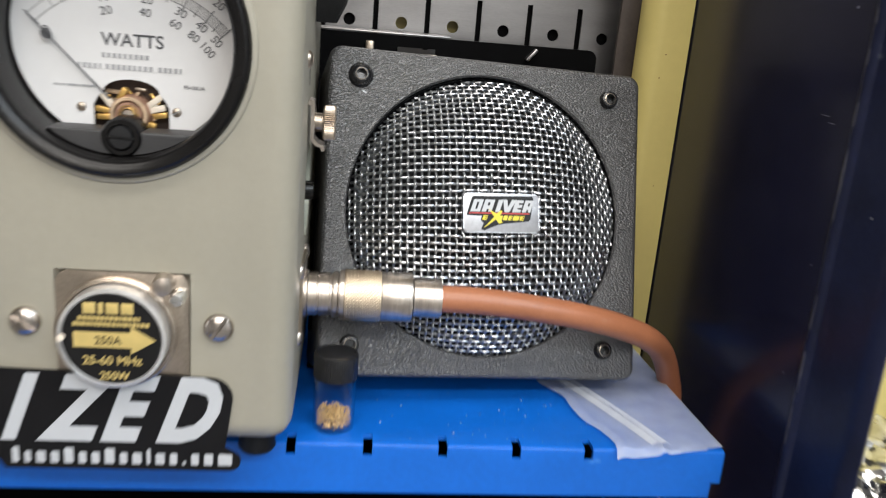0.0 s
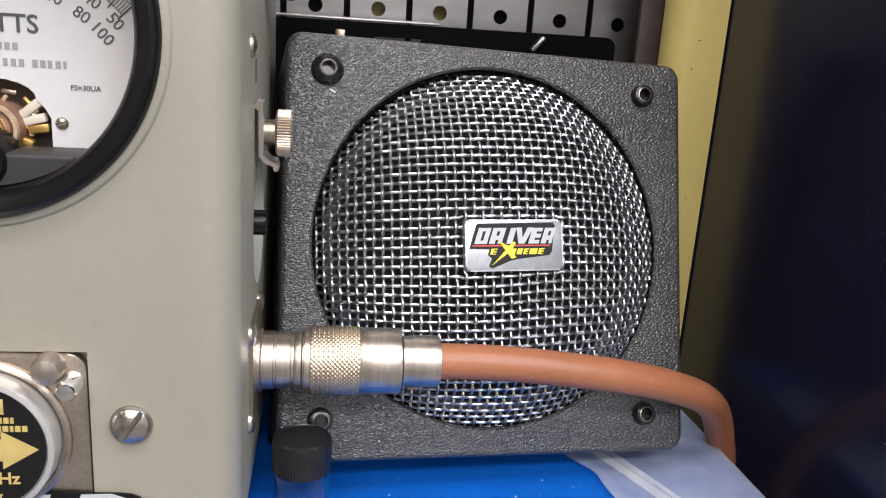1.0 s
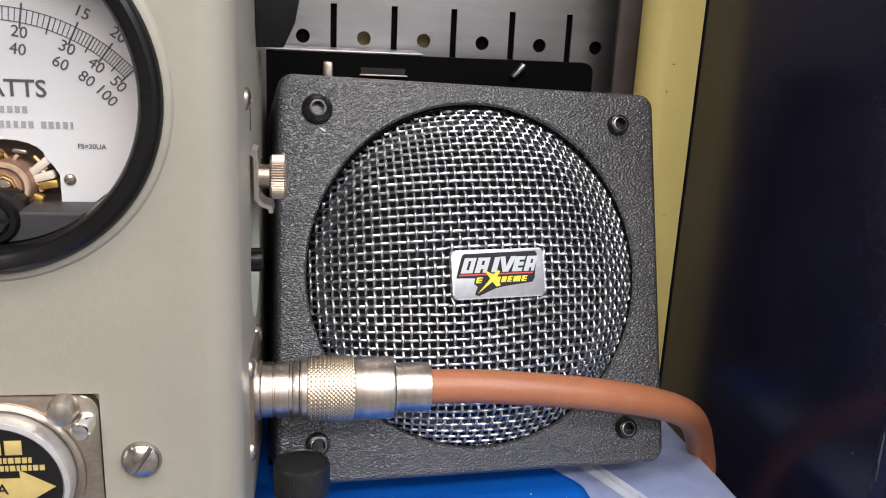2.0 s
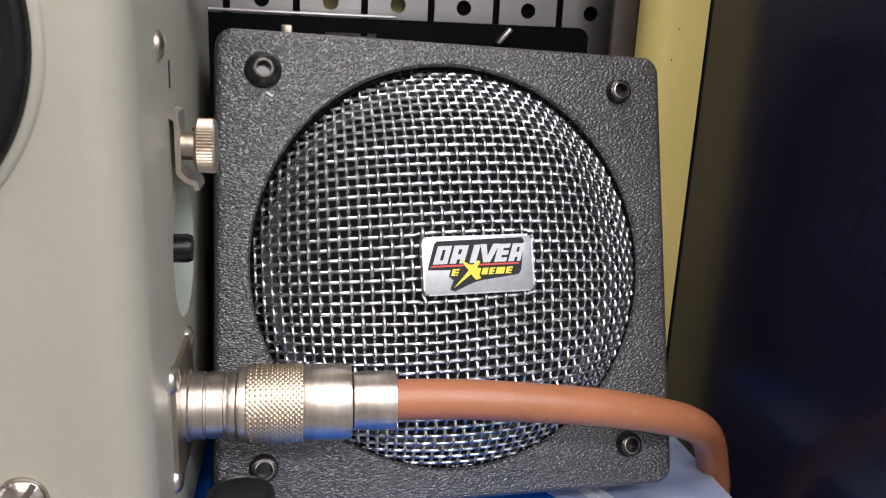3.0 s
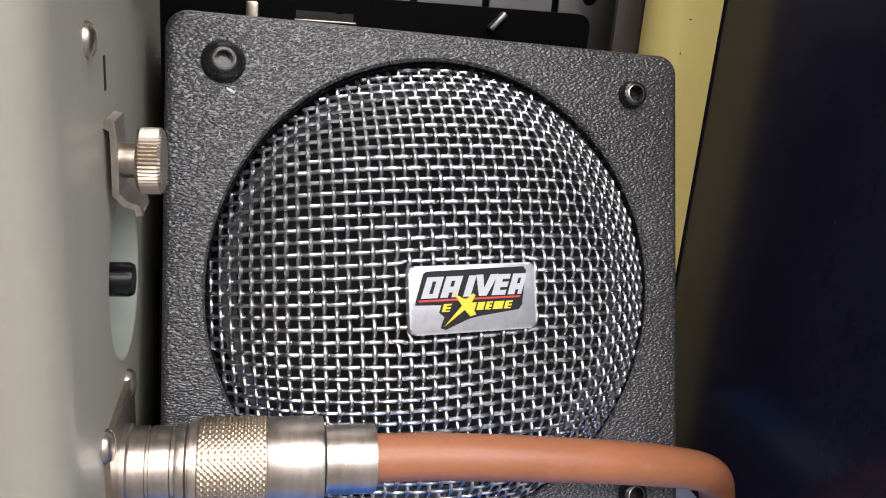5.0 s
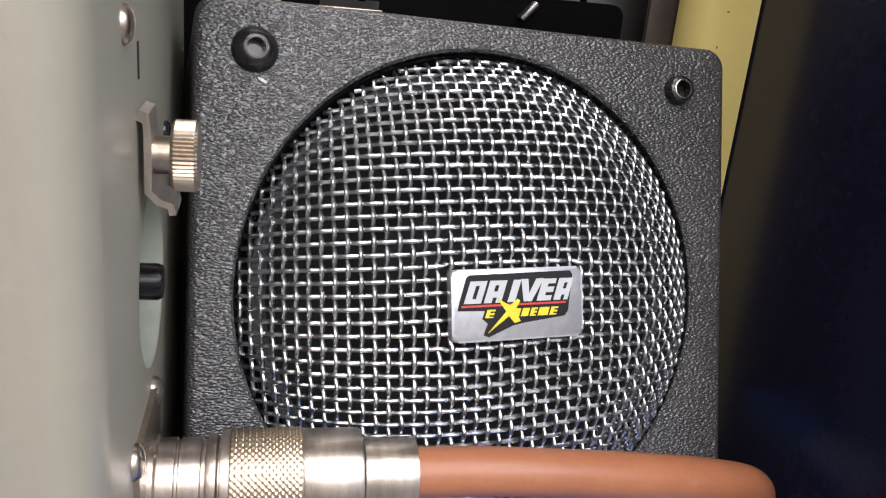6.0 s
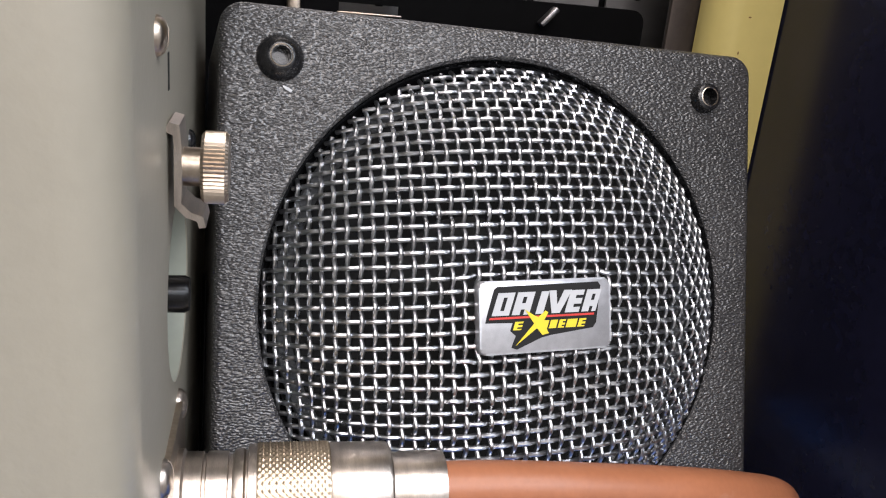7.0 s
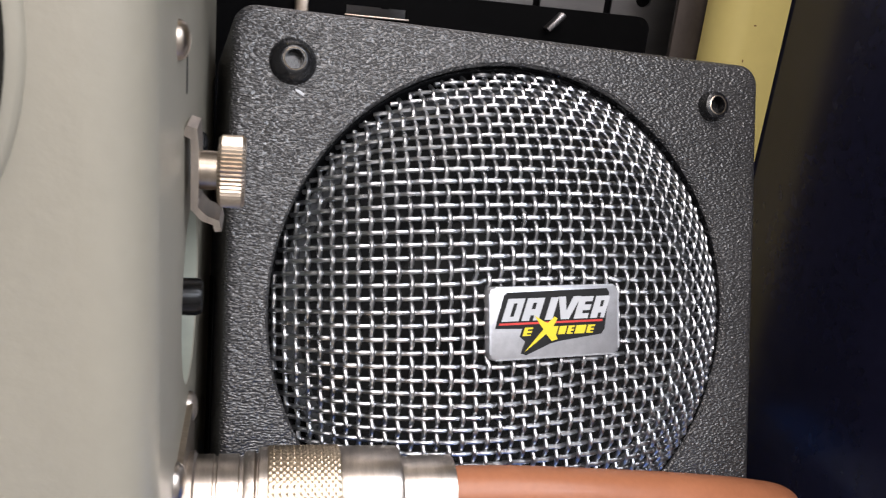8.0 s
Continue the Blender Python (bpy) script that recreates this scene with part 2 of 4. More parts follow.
def prism(outline, lo, hi, axis="y", bm=None, bevel=0.0):
    """A flat outline of (u, v) pairs given thickness along an axis."""
    bm = bm or bmesh.new()
    put = {"y": lambda u, v, w: (u, w, v), "z": lambda u, v, w: (u, v, w), "x": lambda u, v, w: (w, u, v)}[axis]
    a = [bm.verts.new(put(u, v, lo)) for u, v in outline]
    b = [bm.verts.new(put(u, v, hi)) for u, v in outline]
    n = len(outline)
    caps = [bm.faces.new(a), bm.faces.new(b[::-1])]
    for i in range(n):
        bm.faces.new((a[i], b[i], b[(i + 1) % n], a[(i + 1) % n]))
    if bevel:
        bmesh.ops.bevel(bm, geom=list(caps[0].edges), offset=bevel, segments=2, affect="EDGES", profile=0.5)
    return bm


def rounded(w, h, r, seg=6, at=(0, 0)):
    out = []
    for cx, cy, a0 in ((w / 2 - r, h / 2 - r, 0), (-w / 2 + r, h / 2 - r, 90), (-w / 2 + r, -h / 2 + r, 180), (w / 2 - r, -h / 2 + r, 270)):
        out += [(at[0] + cx + r * math.cos(radians(a0 + 90 * i / seg)), at[1] + cy + r * math.sin(radians(a0 + 90 * i / seg))) for i in range(seg + 1)]
    return out


def cut(me, cutters):
    """The mesh with the cutters' volumes taken out of it."""
    ob, tool = new("cut", me), new("cut_tool", mesh_of(cutters, "cut_tool"))
    mod = ob.modifiers.new("cut", "BOOLEAN")
    mod.object, mod.operation, mod.solver = tool, "DIFFERENCE", "EXACT"
    done = bpy.data.meshes.new_from_object(ob.evaluated_get(bpy.context.evaluated_depsgraph_get()))
    for o in (ob, tool):
        bpy.data.objects.remove(o)
    bm = bmesh.new()
    bm.from_mesh(done)
    for f in bm.faces:
        f.smooth = True
    for e in bm.edges:
        e.smooth = not (len(e.link_faces) == 2 and e.calc_face_angle(0) > radians(35))
    bm.to_mesh(done)
    bm.free()
    done.materials.clear()
    return done


def words(name, text, size, m, mat, parent, thick=0.00008, bold=0.0, squeeze=1.0, shear=0.0, align="CENTER"):
    """Lettering in the built-in font, standing on the plane z = 0 of m."""
    cu = bpy.data.curves.new(name, "FONT")
    cu.body, cu.size, cu.extrude, cu.offset, cu.shear = text, size, thick, bold, shear
    cu.align_x, cu.align_y, cu.resolution_u = align, "CENTER", 3
    ob = new(name, cu)
    me = bpy.data.meshes.new_from_object(ob.evaluated_get(bpy.context.evaluated_depsgraph_get()))
    bpy.data.objects.remove(ob)
    me.transform(m @ Matrix.Diagonal((squeeze, 1, 1, 1)))
    me.materials.clear()
    return part(name, me, mat, parent)


def facing(x, y, z, turn=0.0):
    """A plane that faces the front (towards -y), its x to the right and its y up."""
    return Matrix.Translation((x, y, z)) @ Matrix(((1, 0, 0), (0, 0, -1), (0, 1, 0))).to_4x4() @ pose(0, 0, 0, 0, 0, turn)


def button_screw(name, parent, m, r, mat, socket=0.5, slot=None, label=""):
    """A domed screw head on the plane z = 0 of m, with a socket or a slot."""
    bm = lathe([(r, 0), (r, r * 0.12), (r * 0.9, r * 0.34), (r * 0.72, r * 0.52), (r * socket, r * 0.58), (r * socket * 0.9, r * 0.15), (0, r * 0.15)], n=32) if slot is None else lathe([(r, 0), (r * 0.97, r * 0.16), (r * 0.8, r * 0.38), (r * 0.45, r * 0.52), (0, r * 0.57)], n=32)
    me = mesh_of(bm, name)
    if slot is not None:
        c = bmesh.new()
        box(c, (-r * 1.2, -r * 0.13, r * 0.22), (r * 1.2, r * 0.13, r), m=pose(0, 0, 0, 0, 0, slot))
        me = cut(me, c)
    me.transform(m)
    return part(name, me, mat, parent, label)


# ---- the place: workshop shell ----
def shell(name, lo, hi, mat, label, category):
    return tagged(part(name, block(lo, hi), mat, smooth=False), label, category, kind="structure")


shell("floor", (-2.1, -3.1, -1.3), (2.1, 1.3, -1.2), FLOOR, "grey concrete workshop floor", "floor")
shell("ceiling", (-2.1, -3.1, 1.4), (2.1, 1.3, 1.5), CEILING, "white painted workshop ceiling", "ceiling")
shell("wall_west", (-2.1, -3.0, -1.2), (-2.0, 1.2, 1.4), WALL, "plain grey workshop wall", "wall")
shell("wall_east", (2.0, -3.0, -1.2), (2.1, 1.2, 1.4), WALL, "plain grey workshop wall", "wall")
shell("wall_south", (-2.1, -3.1, -1.2), (2.1, -3.0, 1.4), WALL, "plain grey workshop wall", "wall")
shell("wall_north", (-2.0, 0.21, -1.2), (2.0, 0.3, 1.4), WALL, "plain grey workshop wall", "wall")
shell("panel_back", (-0.45, 0.180, -1.2), (0.45, 0.209, 0.62), YELLOW, "yellow painted metal panel behind the pegboard", "panel")
for lx, ly, lz, watts, tint in FITTINGS:
    fit = thing("ceiling_light", pose(lx, ly, 1.4), "white tube light fitting under the ceiling", "ceiling light", "ceiling tube lights")
    part("housing", block((-0.62, -0.16, -0.034), (0.62, 0.16, 0), 0.006), CEILING, fit)


# ---- perforated steel panel on the wall ----
def pegboard():
    top = thing("metal_pegboard", pose(0, 0.172, 0.12), "bare galvanised steel pegboard with holes and slots", "pegboard", kind="structure")
    tools = bmesh.new()
    for k in range(-10, 5):
        x = 0.0126 + 0.0252 * k
        for row in range(-3, 13):
            lathe([(0, -0.004), (0.0029, -0.004), (0.0029, 0.004), (0, 0.004)], "y", (x, 0, 0.0130 + 0.0254 * row), 16, bm=tools)
        for row in (-1, 0, 1, 2, 3, 4, 5):
            if k < 4:
                box(tools, (x + 0.0126 - 0.0013, -0.004, 0.001 + 0.0508 * row), (x + 0.0126 + 0.0013, 0.004, 0.0265 + 0.0508 * row))
    sheet = mesh_of(block((-0.26, -0.0006, -0.12), (0.150, 0.0006, 0.36), 0), "sheet", False)
    part("sheet", cut(sheet, tools), STEEL, top)
    part("flange", block((0.1502, -0.0008, -0.12), (0.1530, 0.0072, 0.36), 0.0008), STEEL, top, "folded edge of the steel sheet")
    # added black strips stand in for the shade behind most holes and slots
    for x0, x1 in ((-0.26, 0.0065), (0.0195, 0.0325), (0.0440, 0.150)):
        part("shade_strip", block((x0, 0.0022, -0.12), (x1, 0.0050, 0.36), 0.0004), MATT_BLACK, top, "added black strip standing in for the shade behind the sheet")


pegboard()


# added sheet: its black stands in for the shade in the slots
shell("shade_sheet", (-0.30, 0.0065, -0.040), (0.118, 0.128, -0.037), MATT_BLACK, "added black sheet standing in for the shade in the shelf slots", "tray")
# added panel that paints the space under the shelf as dark as shade
shell("shade_panel", (-0.30, 0.165, -1.2), (0.131, 0.171, -0.0175), MATT_BLACK, "added black panel standing in for the shade under the shelf", "panel")


# ---- yellow upright and navy panel ----
def upright():
    top = thing("steel_upright", pose(0.1172, 0.131, -1.2), "yellow painted steel upright with small rust specks", "upright", kind="structure")
    r = 0.0115
    out = [(0.0045 + 0.8 * (r - r * math.sin(a)), r - r * math.cos(a)) for a in (radians(9 * i) for i in range(11))]
    inner = [(0.0061 + 0.8 * (r - 0.0016) * (1 - math.sin(a)), r - (r - 0.0016) * math.cos(a)) for a in (radians(9 * i) for i in range(11))]
    part("post", prism([(0.0257, 0.0)] + out + inner[::-1] + [(0.0257, 0.0016)], 0, 1.9, "z"), YELLOW, top)
    part("return_flange", block((-0.0045, 0.0125, 0), (0.0062, 0.0150, 1.9), 0.0006), BRONZE, top, "dark bronze folded edge")
    part("stiffener", block((0.0150, 0.0018, 0), (0.0257, 0.0395, 1.9)), MATT_BLACK, top, "dark stiffener behind the upright")
    for x, z, w, h in ((0.0154, 0.1293, 0.0004, 0.0002), (0.0138, 0.1186, 0.0002, 0.0004), (0.0190, 0.068, 0.0002, 0.0002)):
        part("rust_speck", lathe([(1.0, 0.0), (0.6, 0.1), (0, 0.12)], "y", (0, 0, 0), 8), RUST, top).matrix_local = Matrix.Translation((x, -0.00004, 1.2 + z)) @ Matrix.Diagonal((w * 1.3, -0.001, h * 1.3, 1))


upright()


def navy_panel():
    top = thing("navy_panel", pose(0.1436, -0.0155, -1.2), "glossy navy-blue painted steel panel with a scratched front edge", "panel", kind="structure")
    part("sheet", prism([(0, 0.1600), (0, 0.009), (0.004, 0.009), (0.004, 0.1600)], 0, 1.9, "z"), NAVY, top)
    bead = [(0.0010 + 0.0024 * math.cos(a), 0.0062 + 0.0027 * math.sin(a)) for a in (2 * math.pi * i / 20 for i in range(20))]
    part("bead", prism(bead, 0, 1.9, "z"), NAVY_WORN, top, "worn raised bead")
    lip = [(0.0004, 0.0036), (0.0012, -0.002), (0.0008, -0.006), (0.0016, -0.012), (0.0012, -0.018), (0.0022, -0.0235), (0.0040, -0.0255), (0.0052, -0.0245), (0.0046, -0.018), (0.0046, 0.0036)]
    part("front_lip", prism(lip, 0, 1.9, "z"), NAVY_WORN, top, "ribbed and worn navy front edge")
    rnd = random.Random(11)
    for k in range(26):
        z, ln = 1.2 + rnd.uniform(-0.12, 0.22), rnd.uniform(0.0015, 0.008)
        a = radians(rnd.uniform(176, 196))
        x, y = 0.0010 + 0.00243 * math.cos(a), 0.0062 + 0.00273 * math.sin(a)
        part("scratch", block((x - 0.00005, y - 0.00011, z - ln), (x + 0.00004, y + 0.00011, z + ln)), SCRATCH, top, "bare scratch along the bead")
    for y, z, w, h in ((0.0190, 0.152, 0.0006, 0.0005), (0.0250, 0.118, 0.0032, 0.00012), (0.0205, 0.116, 0.0022, 0.00012), (-0.0090, 0.092, 0.0004, 0.0004), (0.0150, 0.070, 0.0003, 0.0003), (0.0180, 0.030, 0.0004, 0.0002)):
        x = -0.00006 if y > 0.009 else 0.0007
        part("paint_chip", prism([(y - w, 1.2 + z - h * 0.4), (y - w * 0.2, 1.2 + z - h), (y + w, 1.2 + z - h * 0.1), (y + w * 0.4, 1.2 + z + h), (y - w * 0.7, 1.2 + z + h * 0.7)], x, x + 0.0003, "x"), SCRATCH, top, "small bare paint chip")


navy_panel()


# ---- blue shelf ----
def shelf():
    top = thing("metal_shelf", pose(0, 0, 0), "bright blue powder-coated steel shelf with a slotted front edge", "shelf", kind="structure")
    prof = [(0.128, 0.0), (0.0016, 0.0), (0.0008, -0.00018), (0.0002, -0.0007), (0, -0.0015), (0, -0.0182), (0.0006, -0.0190), (0.006, -0.0190), (0.006, -0.0178), (0.0014, -0.0178), (0.0014, -0.0016), (0.128, -0.0016)]
    me = mesh_of(prism(prof, -0.26, 0.1268, "x"), "tray", True, 30)
    tools = bmesh.new()
    for k in range(-9, 4):
        x = 0.0015 + 0.0254 * k
        box(tools, (x - 0.00155, -0.002, -0.0046), (x + 0.00155, 0.0066, 0.002))
    box(tools, (0.1235, -0.004, -0.03), (0.14, 0.02, -0.0125), m=None)
    tray = cut(me, tools)
    for v in tray.vertices:
        if v.co.x > 0.120:
            v.co.x -= 0.045 * max(0.0, v.co.y)
    part("tray", tray, BLUE, top)
    flange = mesh_of(block((0.1262, 0.0030, -0.0120), (0.1272, 0.128, -0.0004), 0.0004), "end_flange")
    for v in flange.vertices:
        v.co.x -= 0.045 * max(0.0, v.co.y)
    part("end_flange", flange, BLUE, top)


shelf()


def dust():
    """Pale specks scattered over the shelf's open front."""
    rnd, bm = random.Random(21), bmesh.new()
    for k in range(70):
        x, y, q = rnd.uniform(0.0, 0.085), rnd.uniform(0.003, 0.040), rnd.uniform(0.00008, 0.00022)
        if k % 9 == 0:
            q *= 1.8
        lathe([(q, 0.00005), (q * 0.7, q * 0.5), (0, q * 0.6)], "z", (x, y, 0), 7, bm=bm)
    tagged(part("dust_specks", bm, WHITE), "pale dust specks scattered on the blue shelf", "dust", kind="stuff")


dust()


def lower_deck():
    # unseen shelf, added to throw blue reflections onto the screws and plug
    top = thing("unseen_shelf", pose(0, 0, -0.42), "unseen bright blue powder-coated steel shelf lower down, added for blue reflections", "shelf", kind="structure")
    prof = [(0.128, 0.0), (-0.30, 0.0), (-0.304, -0.004), (-0.304, -0.030), (-0.3025, -0.030), (-0.3025, -0.004), (-0.30, -0.0016), (0.128, -0.0016)]
    part("deck", prism(prof, -0.40, 0.1268, "x"), BLUE, top)
    for x in (-0.36, 0.09):
        part("leg", block((x - 0.015, -0.29, -0.78), (x + 0.015, -0.26, -0.0018), 0.002), BLUE, top)


lower_deck()


# ---- black radio bracket behind the speaker ----
def rack():
    top = thing("equipment_bracket", pose(0.04, 0.142, 0), "glossy black steel equipment bracket with a slot", "bracket")
    plate = mesh_of(prism(rounded(0.150, 0.128, 0.004, at=(-0.012, 0.064)), -0.0015, 0.0015, "y"), "plate", True)
    tools = bmesh.new()
    box(tools, (-0.030, -0.004, 0.1205), (-0.0125, 0.004, 0.1230))
    part("plate", cut(plate, tools), MATT_BLACK, top)
    part("top_edge", block((-0.0855, -0.0022, 0.1282), (-0.006, 0.022, 0.1292), 0.0004), STEEL, top, "bare steel edge strip")
    part("clip", block((-0.0446, -0.006, 0.114), (-0.0408, -0.0017, 0.1250), 0.0008), PLATE, top, "small bare steel clip")
    bm = bmesh.new()
    box(bm, (-0.0034, -0.006, -0.0008), (0.0034, -0.0017, 0.0008), 0.0004, m=Matrix.Translation((0.0316, 0, 0.1241)) @ pose(0, 0, 0, 0, -48, 0))
    part("clip", bm, STEEL, top, "small bare steel clip")
    part("slot_rim", block((-0.0305, -0.0032, 0.1200), (-0.0120, -0.0018, 0.1206), 0.0002), PLATE, top)
    part("foot", block((-0.05, 0.0016, 0.09), (0.05, 0.0288, 0.092), 0.0005), MATT_BLACK, top)


rack()


# ---- wattmeter ----
MX, MF = -0.0722, -0.0176  # middle and front of the case
MID = (MX - 0.0005, 0.1266)  # centre of the round meter


def wattmeter():
    top = thing("wattmeter", pose(MX, 0.023, 0), "sage-green enamelled steel RF wattmeter with a round dial", "meter")
    L = Matrix.Translation((-MX, -0.023, 0))

    def add(name, bm, mat, label="", parent=None):
        if not isinstance(bm, bpy.types.Mesh):
            bm = mesh_of(bm, name)
        bm.transform(L)
        ob = part(name, bm, mat, top, label)
        if parent:
            ob.parent = parent
        return ob

    case = mesh_of(block((MX - 0.0497, MF, 0.0085), (-0.0231, 0.100, 0.180), 0.0075, 5), "case")
    tools = lathe([(0, -0.03), (0.0345, -0.03), (0.0345, 0.022), (0, 0.022)], "y", (MID[0], 0, MID[1]), 64)
    lathe([(0, -0.014), (0.0160, -0.014), (0.0160, 0.01), (0, 0.01)], "x", (-0.0231, 0.0320, 0.0785), 48, bm=tools)
    box(tools, (-0.0901, -0.03, 0.0215), (-0.0528, -0.0155, 0.0628))
    add("case", cut(case, tools), SAGE)
    add("recess", lathe([(0.0159, -0.0002), (0.0158, -0.0137), (0, -0.0137)], "x", (-0.0231, 0.0320, 0.0785), 48), SAGE_IN, "pale green round recess")
    add("peg", lathe([(0.0032, -0.0135), (0.0032, 0.0014), (0.0028, 0.0022), (0, 0.0022)], "x", (-0.0231, 0.0285, 0.0790), 24), BEZEL, "black plastic peg")
    # flange round the dial
    add("flange", lathe([(0.0380, 0.0002), (0.0378, -0.0004), (0.0372, -0.0008), (0.0361, -0.0009), (0.0358, 0.001)], "y", (MID[0], MF, MID[1] - 0.0006), 96), SAGE)
    bez = add("bezel", lathe([(0.0362, 0.0), (0.0362, -0.0014), (0.0354, -0.0028), (0.0346, -0.0033), (0.0330, -0.0030), (0.0316, -0.0016), (0.0311, 0.0), (0.0308, 0.0138)], "y", (MID[0], MF, MID[1] - 0.0006), 96), BEZEL, "black bakelite bezel")
    # lower black segment with its boss
    cz, r = MID[1], 0.0312
    a0 = math.asin(0.0247 / r)
    seg = [(MX + r * math.cos(a), cz + r * math.sin(a)) for a in (-a0 - (math.pi - 2 * a0) * i / 24 for i in range(25))]
    add("bezel_skirt", prism(seg, MF + 0.0032, MF + 0.0128, "y", bevel=0.0006), COVER, "", bez)
    add("boss", lathe([(0.0055, 0.012), (0.0054, 0.0030), (0.0048, 0.0022), (0.0037, 0.0022), (0.0035, 0.0028)], "y", (MX + 0.0005, MF, 0.1003), 40), BEZEL, "", bez)
    scr = mesh_of(lathe([(0.0034, 0.0042), (0.0034, 0.0024), (0.0030, 0.0018), (0, 0.0017)], "y", (MX + 0.0005, MF, 0.1003), 32), "zero_screw")
    tool = bmesh.new()
    box(tool, (-0.005, 0.0, -0.0005), (0.005, 0.0028, 0.0005), m=Matrix.Translation((MX + 0.0005, MF, 0.1003)) @ pose(0, 0, 0, 0, 4, 0))
    add("zero_screw", cut(scr, tool), SMOOTH_BLACK, "black slotted zero screw")
    # dial
    dy = -0.0042
    arch = [(-0.0104, 0.095), (-0.0104, 0.1075), (-0.0093, 0.1095), (-0.0078, 0.1112)] + [(-0.0078 * math.cos(a), 0.1112 + 0.0038 * math.sin(a)) for a in (math.pi * i / 10 for i in range(1, 10))] + [(0.0078, 0.1112), (0.0093, 0.1095), (0.0104, 0.1075), (0.0104, 0.095)]
    face = mesh_of(lathe([(0, dy), (0.0307, dy), (0.0307, dy + 0.001), (0, dy + 0.001)], "y", (MX, 0, cz), 96), "dial")
    dial = add("dial", cut(face, prism([(MX + 0.0008 + u, v) for u, v in arch], dy - 0.004, dy + 0.004, "y")), DIAL, "white dial with black scales")
    add("dial_back", lathe([(0, 0.0118), (0.0305, 0.0118), (0.0305, 0.0124), (0, 0.0124)], "y", (MX, 0, cz), 48), CONE)
    PX, PZ = MX + 0.0004, 0.1045
    at = lambda rad, deg: (PX + rad * math.cos(radians(deg)), PZ + rad * math.sin(radians(deg)))
    ang = lambda v: float(np.interp(math.sqrt(v), [math.sqrt(q) for q in (0, 5, 10, 15, 20, 25)], (135, 101.5, 81, 64.5, 53.2, 43.5)))
    ly = dy - 0.0002

    def arc(r0, r1, d0, d1, n=48):
        out = [at(r1, d0 + (d1 - d0) * i / n) for i in range(n + 1)] + [at(r0, d1 + (d0 - d1) * i / n) for i in range(n + 1)]
        return prism(out, ly, dy, "y")

    lines = bmesh.new()
    for r0 in (0.0347, 0.0374):
        out = [at(r0 + 0.00013, 135 - 91.5 * i / 60) for i in range(61)] + [at(r0, 43.5 + 91.5 * i / 60) for i in range(61)]
        prism(out, ly, dy, "y", bm=lines)
    ticks = [v * 0.5 for v in range(0, 51)]
    for v in ticks:
        d, long = ang(v), v % 5 == 0
        r0, r1, w = (0.0335, 0.0386, 0.00016) if long else (0.0347, 0.0374, 0.00006)
        if not long and v % 2.5 == 0:
            r0, w = 0.0338, 0.00012
        (x0, z0), (x1, z1) = at(r0, d), at(r1, d)
        nx, nz = -math.sin(radians(d)) * w, math.cos(radians(d)) * w
        prism([(x0 - nx, z0 - nz), (x1 - nx, z1 - nz), (x1 + nx, z1 + nz), (x0 + nx, z0 + nz)], ly, dy, "y", bm=lines)
    add("scale", lines, INK, "", dial)

    def label(text, x, z, size, turn=0.0, mat=INK, bold=0.0):
        return words("lettering", text, size, L @ facing(x, dy - 0.0001, z, turn), mat, dial, bold=bold)

    for rad, size, factor in ((0.0407, 0.0033, 1), (0.0328, 0.0033, 2), (0.0293, 0.0033, 4)):
        for v in (5, 10, 15, 20, 25):
            d = ang(v)
            if factor > 1 or v < 25:
                label(str(v * factor), *at(rad, d), size, d - 90)
    label("0", *at(0.0312, 134), 0.0036, 40)
    label("WATTS", MX + 0.0015, 0.1255, 0.0050, bold=0.00006)
    rnd = random.Random(4)
    bars = bmesh.new()
    for x0, x1, z, h in ((-0.0068, 0.0060, 0.1213, 0.0013), (-0.0135, -0.0072, 0.1182, 0.0014), (-0.0058, 0.0068, 0.1182, 0.0014), (0.0083, 0.0146, 0.1182, 0.0014)):
        x = x0
        while x < x1:
            box(bars, (MX + x, ly, z - h / 2), (MX + min(x + rnd.uniform(0.0007, 0.0010), x1), dy, z + h / 2))
            x += 0.00145
    for x0, x1, z in ((-0.0198, -0.0095, 0.1125),):
        x = x0
        while x < x1:
            box(bars, (MX + x, ly, z - 0.0003), (MX + x + rnd.uniform(0.0003, 0.0008), dy, z + 0.0003))
            x += 0.0009
    add("small_print", bars, GREY_INK, "", dial)
    label("FS=30UA", MX + 0.0181, 0.1138, 0.0015)
    for sx in (-0.0128, 0.0132):
        button_screw("dial_screw", dial, L @ facing(MX + sx, dy, 0.1066), 0.0013, PLATE, slot=35 if sx > 0 else 120)
    # needle and movement
    tip, root = at(0.0372, 134.5), at(0.007, 134.5)
    nb = bmesh.new()
    w = 0.00022
    prism([(tip[0] - w * 0.5, tip[1] - w * 0.5), (tip[0] + w * 0.5, tip[1] + w * 0.5), (root[0] + w, root[1] + w), (root[0] - w, root[1] - w)], dy - 0.0022, dy - 0.0019, "y", bm=nb)
    prism([(at(0.0302 + 0.0016 * math.cos(a), 134.5 + 2.6 * math.sin(a))) for a in (2 * math.pi * i / 12 for i in range(12))], dy - 0.0022, dy - 0.0019, "y", bm=nb)
    add("needle", nb, INK, "thin black needle at zero")
    mv = add("movement", lathe([(0, -0.0010), (0.0052, -0.0010), (0.0056, 0.0), (0.0056, 0.006), (0, 0.006)], "y", (PX, dy, 0.1052), 32), COPPER, "copper-wound meter movement")
    add("coil", lathe([(0.0022, -0.0022), (0.0036, -0.0022), (0.0039, -0.0012), (0.0022, -0.0008)], "y", (PX, dy, 0.1052), 32, True), COPPER, "", mv)
